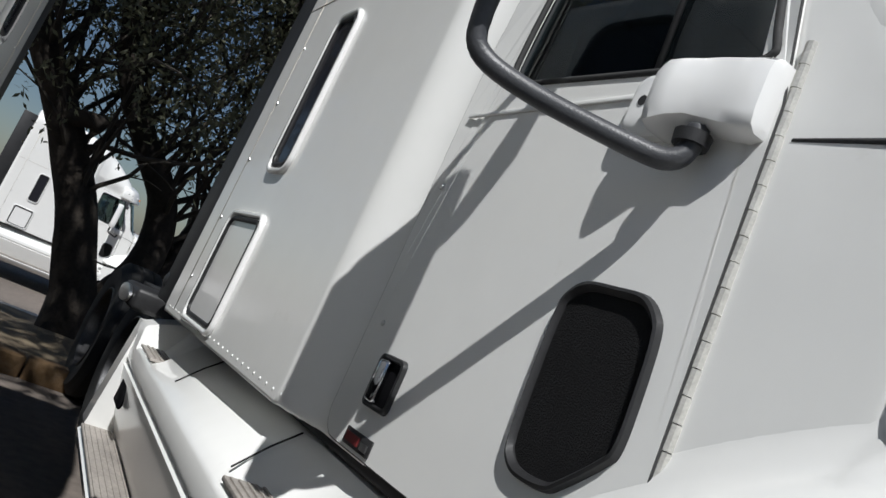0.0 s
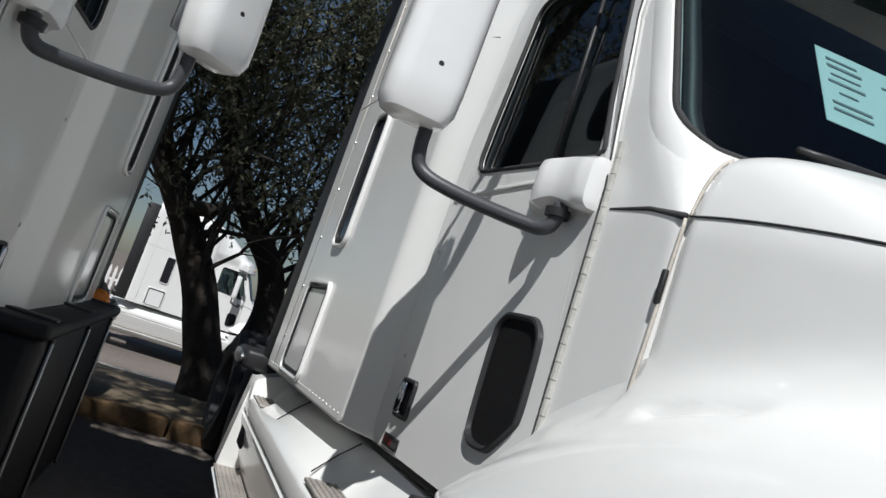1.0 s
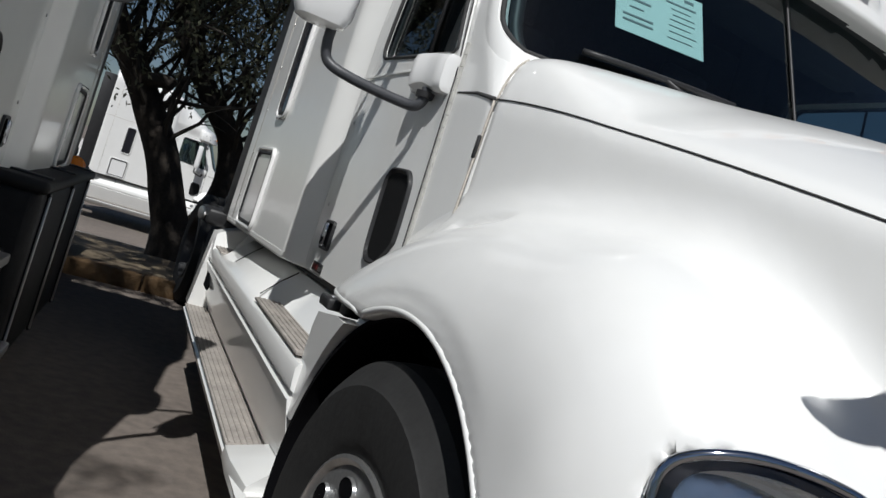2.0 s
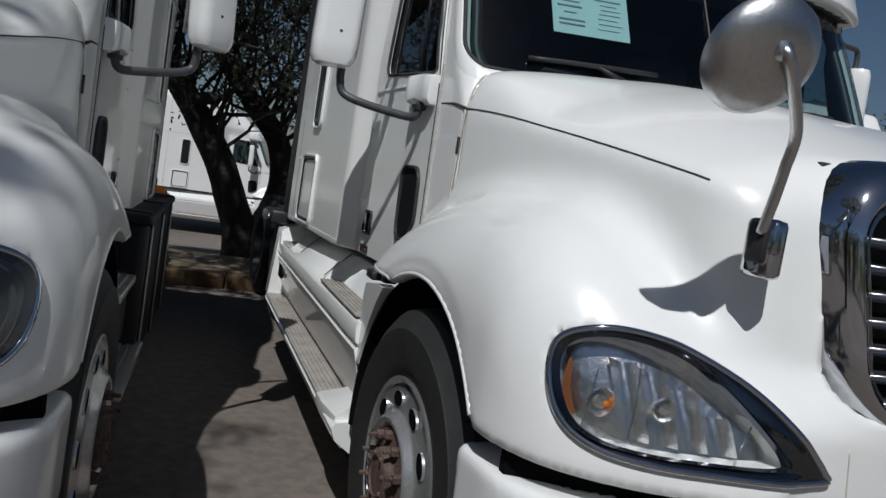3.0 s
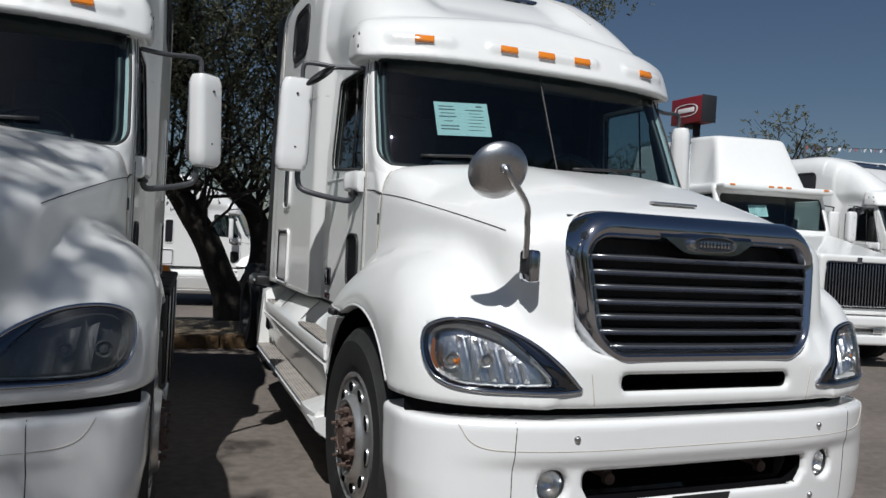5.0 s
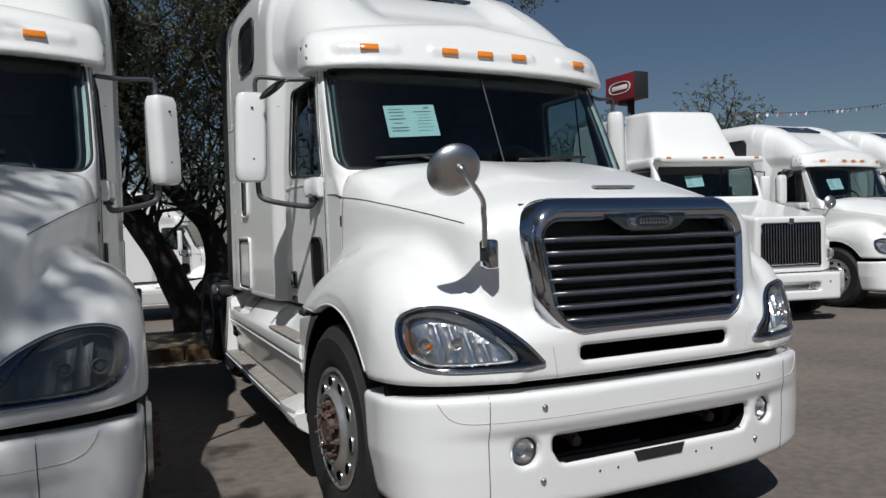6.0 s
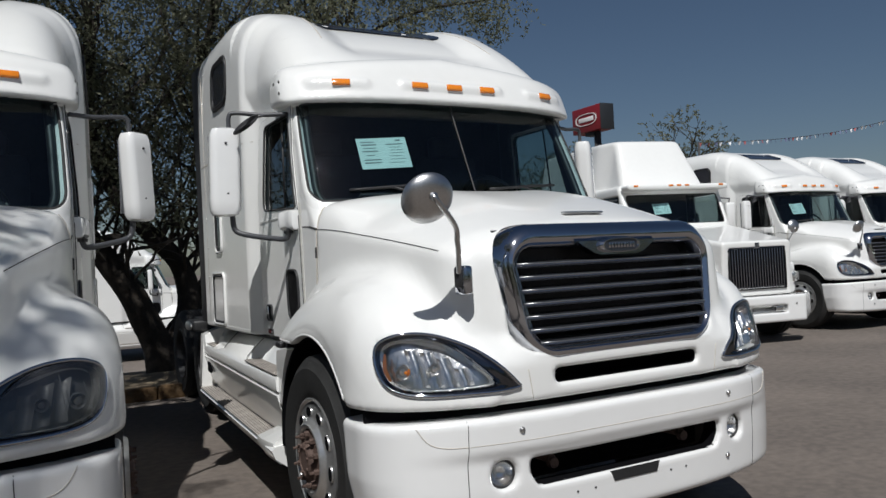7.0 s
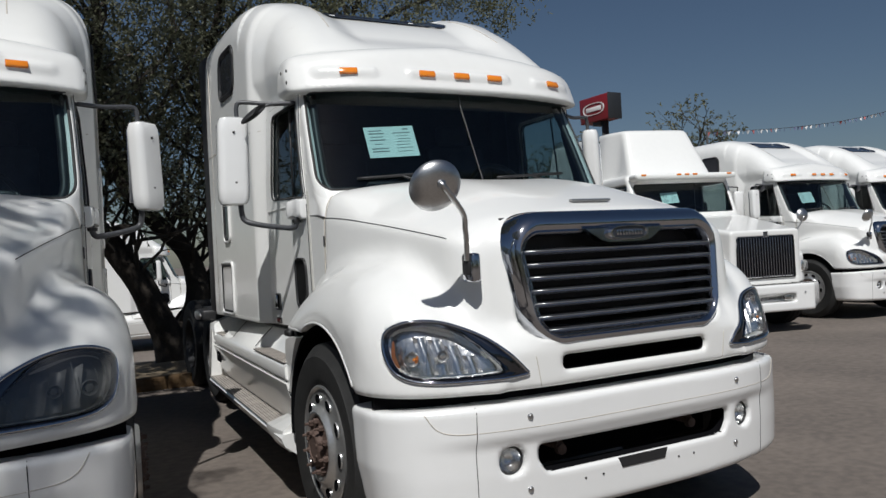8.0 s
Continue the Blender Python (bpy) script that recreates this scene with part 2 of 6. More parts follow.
def loops(rings, cap=False):
    """Skins equal closed rings of points in turn."""
    v, f, n = [], [], len(rings[0])
    for r in rings:
        v += list(r)
    for i in range(len(rings) - 1):
        f += [(i * n + k, i * n + (k + 1) % n, (i + 1) * n + (k + 1) % n, (i + 1) * n + k) for k in range(n)]
    if cap:
        f += [tuple(range(n))[::-1], tuple((len(rings) - 1) * n + k for k in range(n))]
    return smooth_by_angle(mesh_of("loops", v, f), 40)


def round_rect(hw, hh, r, n=6):
    """Corner-rounded rectangle as 2D points, counter-clockwise."""
    out = []
    for cx, cy, a in ((hw - r, hh - r, 0), (-hw + r, hh - r, 90), (-hw + r, -hh + r, 180), (hw - r, -hh + r, 270)):
        out += [(cx + r * math.cos(radians(a + 90 * k / n)), cy + r * math.sin(radians(a + 90 * k / n))) for k in range(n + 1)]
    return out


def smax(a, b, k):
    h = np.maximum(k - np.abs(a - b), 0) / k
    return np.maximum(a, b) + h * h * k * 0.25


def smin(a, b, k):
    return -smax(-a, -b, k)


def step(x, a, b):
    t = np.clip((x - a) / (b - a), 0, 1)
    return t * t * (3 - 2 * t)


def rbox(x, y, z, c, h, r):
    """Distance to a rounded box."""
    q = [np.abs(a - b) - s + r for a, b, s in zip((x, y, z), c, h)]
    return np.sqrt(sum(np.maximum(k, 0) ** 2 for k in q)) + np.minimum(np.maximum(np.maximum(q[0], q[1]), q[2]), 0) - r


def skin(f, lo, hi, h, rounds=3):
    """The surface f = 0 as a quad mesh (vertices, faces), pulled onto f."""
    ax = [np.arange(a, b + h, h) for a, b in zip(lo, hi)]
    D = f(*np.meshgrid(*ax, indexing="ij"))
    s = D < 0
    nx, ny, nz = (k - 1 for k in D.shape)
    cut = lambda A, o: A[o[0]:o[0] + nx, o[1]:o[1] + ny, o[2]:o[2] + nz]
    corners = [(i, j, k) for i in (0, 1) for j in (0, 1) for k in (0, 1)]
    count = sum(cut(s, c).astype(int) for c in corners)
    I = np.argwhere((count > 0) & (count < 8))
    ids = np.full((nx, ny, nz), -1)
    ids[tuple(I.T)] = np.arange(len(I))
    total, number = np.zeros((len(I), 3)), np.zeros(len(I))
    for a in corners:
        for axis in range(3):
            if a[axis]:
                continue
            b = list(a)
            b[axis] = 1
            da, db = D[tuple((I + a).T)], D[tuple((I + b).T)]
            x = (da < 0) != (db < 0)
            t = np.where(x, da / np.where(x, da - db, 1), 0)
            p = np.tile(np.array(a, float), (len(I), 1))
            p[:, axis] = t
            total += p * x[:, None]
            number += x
    V = np.array(lo) + h * (I + total / number[:, None])
    F = []
    for axis in range(3):
        u, w = (axis + 1) % 3, (axis + 2) % 3
        sl = [slice(None)] * 3
        sl[axis] = slice(1, None)
        lower = [slice(None)] * 3
        lower[axis] = slice(None, -1)
        E = np.argwhere(s[tuple(lower)] != s[tuple(sl)])
        E = E[(E[:, u] > 0) & (E[:, w] > 0) & (E[:, u] < D.shape[u] - 1) & (E[:, w] < D.shape[w] - 1)]
        quad = []
        for du, dw in ((1, 1), (0, 1), (0, 0), (1, 0)):
            c = E.copy()
            c[:, u] -= du
            c[:, w] -= dw
            quad.append(ids[tuple(c.T)])
        quad = np.stack(quad, 1)
        inside = s[tuple(E.T)]
        quad[~inside] = quad[~inside][:, ::-1]
        F.append(quad)
    for _ in range(rounds):
        V = pull(f, V, 0.6 * h)
    return V, np.concatenate(F)


def pull(f, V, most):
    """One step of the points V towards f = 0."""
    e = 1e-3
    d = f(*V.T)
    g = np.stack([(f(*(V + e * np.eye(3)[k]).T) - f(*(V - e * np.eye(3)[k]).T)) / (2 * e) for k in range(3)], 1)
    m = d[:, None] * g / np.maximum((g * g).sum(1), 0.05)[:, None]
    size = np.linalg.norm(m, axis=1, keepdims=True)
    return V - m * np.minimum(1, most / np.maximum(size, 1e-9))


def solid(f, lo, hi, h):
    return mesh_of("solid", *skin(f, lo, hi, h))


FRONTS = {}


def on_surface(f, points, along=None, lift=0.0):
    """Points drawn onto f = 0, along an axis or by the nearest way."""
    V = np.array([tuple(p) for p in points], float)
    if along == 1 and f in FRONTS:
        V[:, 1] = FRONTS[f](V[:, 0]) - 0.03
    for _ in range(12):
        if along is None:
            V = pull(f, V, 0.05)
        else:
            e = np.zeros(3)
            e[along] = 1e-3
            g = (f(*(V + e).T) - f(*(V - e).T)) / 2e-3
            V[:, along] -= np.clip(f(*V.T) / np.where(np.abs(g) < 0.15, np.sign(g + 1e-9) * 0.15, g), -0.05, 0.05)
    if lift:
        e = 1e-3
        g = np.stack([f(*(V + e * np.eye(3)[k]).T) - f(*(V - e * np.eye(3)[k]).T) for k in range(3)], 1)
        V = V + lift * g / np.linalg.norm(g, axis=1, keepdims=True)
    return [Vector(p) for p in V]


def mirrored(me):
    """The mesh reflected in the truck's middle plane."""
    v = [(-q.co.x, q.co.y, q.co.z) for q in me.vertices]
    out = mesh_of(me.name, v, [tuple(p.vertices)[::-1] for p in me.polygons])
    for a, b in zip(me.polygons, out.polygons):
        b.material_index = a.material_index
    return smooth_by_angle(out, 40)


# ---- the white conventional tractor: forms ----
HUB_Y, HUB_Z, TYRE_R = 1.344, 0.52, 0.52


def hood_half(y):
    """Half width of the hood's upper part, and the heights of its crease and crown."""
    s = np.clip((1.685 - y) / 1.24, 0, 1.05)
    return 1.025 - 0.225 * s ** 1.3, 1.686 - 0.197 * s ** 1.35, 1.885 - 0.275 * s ** 1.75


def nose(x):
    return 0.368 + 0.29 * (np.abs(x) / 1.225) ** 3.9


def hood_base(x, y, z):
    x = np.abs(x)
    w, zs, zc = hood_half(y)
    q = np.clip(x / w, 0, 1.3)
    rear = step(y, 1.22, 1.64)
    fall = q ** 3 * (1 - 0.62 * rear) + 0.62 * rear * np.minimum(q, 1.05) ** 40
    crown = z - (zc - (zc - zs) * fall) - 0.010 * np.exp(-((x - 0.36) / 0.13) ** 2) * step(y, 0.6, 1.1)
    side = x - w - 0.035 * (zs - z) * (1 - step(y, 1.2, 1.6))
    body = smax(smax(crown, side, 0.045), nose(x) - 0.02 + 0.06 * np.maximum(z - 1.0, 0) + 0.09 * (z - 1.0) ** 2 + 0.075 * step(x, 0.42, 0.70) * step(z, 1.0, 1.16) - y, 0.12)
    top = 1.425 - 0.36 * np.maximum(y - 1.15, 0) ** 2.2 - 1.2 * np.maximum(1.0 - y, 0) ** 2
    r = np.sqrt((y - HUB_Y) ** 2 + (z - HUB_Z) ** 2)
    # below the wing's fillet the form runs on along the cab
    body = np.minimum(np.maximum(body, y - 1.685), np.maximum(np.maximum(x - 1.018, z - top - 0.10), np.maximum(y - 2.04, 1.66 - y)))
    lip = 0.005 * (1 - step(r, 0.645, 0.68)) * step(y, 0.85, 1.1)
    wing = smax(smax((z - top) * 0.93, x - 1.235 + 0.05 * (z - 0.9) ** 2 + lip, 0.32), nose(x) - 0.035 - y, 0.20)
    wing = np.maximum(smax(wing, y - 2.04, 0.05), 0.75 - x)
    d = smin(body, wing, 0.10)
    bottom = np.where(y > HUB_Y, 1.07, 0.850) - z
    d = smax(d, bottom, 0.025)
    arch = 0.605 - r
    d = smax(d, np.minimum(arch, x - 0.62), 0.02)
    d = smax(d, -rbox(x, y, z, (0, 0.3, 0.949), (0.434, 0.3, 0.034), 0.03), 0.012)
    d = smax(d, -rbox(x, y, z, (0, 0.20, 1.313), (0.61, 0.40, 0.255), 0.12), 0.012)
    return d


LENS = [(1.159, 1.062), (1.143, 1.126), (1.086, 1.155), (1.0, 1.157), (0.902, 1.131), (0.830, 1.076), (0.772, 1.012), (0.727, 0.958), (0.74, 0.938), (0.88, 0.930), (1.02, 0.931), (1.098, 0.944), (1.142, 0.983)]


def outline_distance(x, z, ring):
    """Signed distance to a closed outline in the x-z plane, below zero inside."""
    best, inside = np.full(x.shape, 9.0), np.zeros(x.shape, bool)
    for (ax, az), (bx, bz) in zip(ring, ring[1:] + ring[:1]):
        t = np.clip(((x - ax) * (bx - ax) + (z - az) * (bz - az)) / max((bx - ax) ** 2 + (bz - az) ** 2, 1e-9), 0, 1)
        best = np.minimum(best, np.hypot(x - ax - t * (bx - ax), z - az - t * (bz - az)))
        inside ^= ((az > z) != (bz > z)) & (x < ax + (z - az) * (bx - ax) / (bz - az if bz != az else 1e-9))
    return np.where(inside, -best, best)


LENS_RING = [(p.x, p.z) for p in spline([(x, 0, z) for x, z in LENS], 4, True)]


def hood_form(x, y, z):
    # the base form with the headlamp pockets sunk into it
    a = np.abs(x)
    d = hood_base(x, y, z)
    near = (a > 0.66) & (a < 1.22) & (z > 0.87) & (z < 1.21) & (y < 0.85)
    pocket = np.full(np.shape(x), 1.0)
    pocket[near] = outline_distance(a[near], z[near], LENS_RING) - 0.001
    return np.where(near, smax(d, -np.maximum(pocket, y - nose(x) - 0.11), 0.008), d)


def roof_line(y):
    return 3.44 - 0.86 * np.clip((3.55 - y) / 1.6, 0, 1.3) ** 1.9


def screen_y(x, z):
    """Where the windscreen's face stands."""
    return 1.635 + 0.46 * (z - 1.87) + 0.14 * (np.abs(x) / 1.0) ** 3


def cab_solid(x, y, z):
    x = np.abs(x)
    wide = 1.022 + 0.066 * np.maximum(step(y, 2.79, 2.97), 0.75 * step(z, 2.48, 2.72)) - 0.06 * np.maximum(z - 1.95, 0) * (1 - step(y, 2.70, 3.0)) - 0.035 * np.maximum(z - 2.5, 0) ** 2
    side = x - wide
    lid = (z - roof_line(y) + 0.05 * (x / 1.0) ** 4) * np.where(y < 3.2, 0.72, 0.97)
    scoop = 0.055 * (1 - step(x, 0.42, 0.68)) * step(y, 2.12, 2.5) * (1 - step(y, 3.25, 3.6))
    lid = lid + scoop
    d = smax(side, lid, 0.26)
    d = smax(d, y - 4.40, 0.06)
    front = np.maximum(screen_y(x, z) - y, 1.688 - y)
    d = smax(d, front * 0.88, 0.025 + 0.050 * step(z, 1.68, 1.88))
    d = np.maximum(d, 1.035 + 0.03 * (1 - step(y, 2.2, 2.6)) - z)
    return d


def visor_form(x, y, z):
    a = np.abs(x)
    face = 1.812 + 0.42 * np.maximum(z - 2.44, 0) + 0.8 * np.maximum(z - 2.60, 0) ** 2 + 0.22 * (a / 1.06) ** 4 - y
    d = smax(face * 0.9, (2.466 - 0.012 * (a / 1.05) ** 2) - z, 0.03)
    d = smax(d, z - 2.70 - 0.12 * (1 - a / 1.1), 0.10)
    d = smax(d, a - 1.075 + 0.25 * np.maximum(z - 2.58, 0), 0.05)
    d = smax(d, y - 2.32, 0.06)
    yy = y - 0.22 * (a / 1.06) ** 4
    pod = np.minimum(rbox(a, yy, z, (0.75, 1.887, 2.567), (0.18, 0.036, 0.030), 0.026), rbox(a, yy, z, (0, 1.887, 2.572), (0.37, 0.036, 0.030), 0.026))
    return smin(d, pod, 0.03)


def window_cuts(x, y, z):
    """Inside the openings of windscreen and doors: below zero."""
    a = np.abs(x)
    w = smax(np.abs(z - 2.225) - 0.395, y - screen_y(0 * x, z) - 0.195, 0.10)
    s = rbox(np.zeros_like(x), y, z, (0, 2.325, 2.145), (1, 0.362, 0.297), 0.05)
    s = np.maximum(np.maximum(s, 0.75 - a), (2.005 + 0.30 * np.clip(z - 1.85, 0, 0.4)) - y)
    return np.minimum(w, s)


def cab_form(x, y, z):
    d = cab_solid(x, y, z)
    room = np.maximum(d + 0.045, y - 3.2)
    shell = smax(np.maximum(d, -room), -window_cuts(x, y, z), 0.028)
    return smin(shell, visor_form(x, y, z), 0.03)


def bumper_face(x):
    return 0.335 + 0.29 * (np.abs(x) / 1.235) ** 4.2


def bumper_form(x, y, z):
    a = np.abs(x)
    inset = 0.022 * step(-z, -0.68, -0.61) * (1 - step(a, 0.70, 1.15)) + 0.05 * np.maximum(0.5 - z, 0)
    d = smax((bumper_face(a) + inset - y) * 0.8, a - 1.218 + 0.15 * np.maximum(0.55 - z, 0), 0.13)
    d = smax(d, z - 0.806 + 0.015 * (a / 1.2) ** 6, 0.03)
    d = smax(d, 0.285 + 0.03 * (a / 1.2) ** 2 - z, 0.05)
    d = smax(d, y - 0.93 - 0.12 * (z - 0.83), 0.02)
    d = np.maximum(d, -smax(a - 1.10, bumper_face(a) + 0.14 - y, 0.05))
    slot = rbox(a, np.zeros_like(y), z, (0, 0, 0.545), (0.575 - 0.6 * np.maximum(0.545 - z, 0), 1, 0.062), 0.022)
    d = smax(d, -np.maximum(slot, y - 0.6), 0.015)
    lamp = np.sqrt((a - 0.70) ** 2 + (z - 0.555) ** 2) - 0.062
    return smax(d, -np.maximum(lamp, y - 0.7), 0.012)


FRONTS.update({hood_base: nose, hood_form: nose, bumper_form: bumper_face})


def shape_patch(f, ring, along, lift, rings=7, dish=0.0):
    """A filled patch inside a closed ring on f, drawn onto it, raised by lift."""
    c = sum(ring, Vector()) / len(ring)
    v, faces, n = [], [], len(ring)
    for i in range(1, rings + 1):
        v += [c + (p - c) * (i / rings) for p in ring]
    pts = on_surface(f, [c] + v, along, lift)
    for k in range(n):
        faces.append((0, 1 + k, 1 + (k + 1) % n))
    for i in range(rings - 1):
        faces += [(1 + i * n + k, 1 + (i + 1) * n + k, 1 + (i + 1) * n + (k + 1) % n, 1 + i * n + (k + 1) % n) for k in range(n)]
    return mesh_of("patch", pts, faces)


def shade_inside(ob, f):
    """Give the faces that lie within f the ob's second material, near-black for recess shade."""
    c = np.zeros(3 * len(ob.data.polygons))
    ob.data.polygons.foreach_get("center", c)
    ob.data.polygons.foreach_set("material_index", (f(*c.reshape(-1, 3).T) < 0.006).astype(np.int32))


# ---- the white conventional tractor: parts ----
def wheel_meshes(front):
    """Tyre, disc, hub and one nut of a wheel whose outer face looks to -x."""
    out = pose(0, 0, 0, 0, -90, 0)
    w = 0.14
    tyre = lathe([(0.285, -w), (0.33, -w - 0.01), (0.42, -w - 0.018), (0.485, -w + 0.005), (0.512, -w + 0.03), (0.518, -0.055),
                  (0.506, -0.05), (0.506, -0.035), (0.519, -0.03), (0.519, 0.03), (0.506, 0.035), (0.506, 0.05), (0.518, 0.055),
                  (0.512, w - 0.03), (0.485, w - 0.005), (0.452, w + 0.012), (0.448, w + 0.018), (0.42, w + 0.018), (0.34, w + 0.01), (0.302, w), (0.285, w - 0.02), (0.285, -w)], out, 64)
    rim = [(0.300, 0.138), (0.302, 0.147), (0.293, 0.150), (0.287, 0.142), (0.280, 0.137 if front else 0.06)]
    if front:
        rim += [(0.272, 0.138), (0.255, 0.141), (0.205, 0.149), (0.192, 0.159), (0.184, 0.175), (0.174, 0.182), (0.162, 0.180), (0.156, 0.168), (0.10, 0.164)]
    else:
        rim += [(0.26, -0.02), (0.22, -0.07), (0.17, -0.09), (0.10, -0.09)]
    disc = lathe(rim, out, 60)
    return tyre, disc


def build_wheel(parent, x, y, side, front=True, hub_rust=True):
    """A wheel under the truck: tyre, disc with painted hand holes, hub and nuts."""
    turn = pose(x, y, HUB_Z, 0, 0, 0 if side < 0 else 180)
    tyre, disc = wheel_meshes(front)
    w = part("wheel", tyre, "rubber", parent, "black tyre on a polished alloy disc wheel")
    w.matrix_basis = turn
    # rear rims take the dark steel that has their shade painted in
    part("rim", disc, "alloy" if front else "rim_dark", w, "polished alloy disc, slightly stained" if front else "steel rim, coloured dark for the shade behind the sleeper")
    face = pose(0, 0, 0, 0, -90, 0)
    if front:
        # hand holes are flat ovals on the disc, their dark depth painted
        for k in range(10):
            a = 2 * math.pi * (k + 0.3) / 10
            rings = []
            for s, z in ((1.12, 0.1440), (1.05, 0.1520), (1.0, 0.1522), (0.97, 0.1508), (0.02, 0.1508)):
                rings.append([face @ (Matrix.Rotation(a, 4, "Z") @ Vector((0.233 + 0.023 * s * math.cos(q), 0.036 * s * math.sin(q), z))) for q in (2 * math.pi * j / 16 for j in range(16))])
            h = part("hand_hole", loops(rings), ["alloy", "void"], w)
            for p in list(h.data.polygons)[16:]:
                p.material_index = 1
        hub = lathe([(0.150, 0.160), (0.149, 0.170), (0.100, 0.172), (0.092, 0.176), (0.086, 0.196), (0.078, 0.204), (0.060, 0.206), (0.056, 0.200), (0.0, 0.198)], face, 32)
        part("hub", hub, "rust", w, "rusty steel hub")
        for k in range(10):
            a = 2 * math.pi * k / 10
            nut = lathe([(0.0, 0.185), (0.007, 0.184), (0.008, 0.163), (0.014, 0.162), (0.016, 0.156), (0.016, 0.138), (0.021, 0.134), (0.021, 0.124)], face @ pose(0.127 * math.cos(a), 0.127 * math.sin(a), 0.032), 6)
            part("wheel_nut", nut, "rust", w)
        for k in range(8):
            a = 2 * math.pi * (k + 0.4) / 8
            part("hub_bolt", lathe([(0.0, 0.206), (0.006, 0.205), (0.008, 0.200), (0.008, 0.19)], face @ pose(0.069 * math.cos(a), 0.069 * math.sin(a), 0.007), 6), "rust", w)
    else:
        part("hub", lathe([(0.17, -0.085), (0.16, -0.06), (0.11, -0.05), (0.10, 0.06), (0.08, 0.075), (0.0, 0.075)], face, 28), "rust", w, "dusty steel hub")
    return w


def teardrop():
    """Outline of the passenger-side headlamp, as (x, z) seen from the front."""
    pts = [(-1.164, 1.06), (-1.147, 1.13), (-1.085, 1.163), (-1.0, 1.167), (-0.90, 1.146), (-0.79, 1.093), (-0.70, 1.015), (-0.63, 0.945), (-0.632, 0.920), (-0.84, 0.912), (-1.0, 0.914), (-1.095, 0.930), (-1.147, 0.975)]
    return [Vector((x, 0.6, z)) for x, z in pts]


def scaled_ring(ring, s, shift=Vector()):
    c = sum(ring, Vector()) / len(ring)
    return [c + (p - c) * s + shift for p in ring]


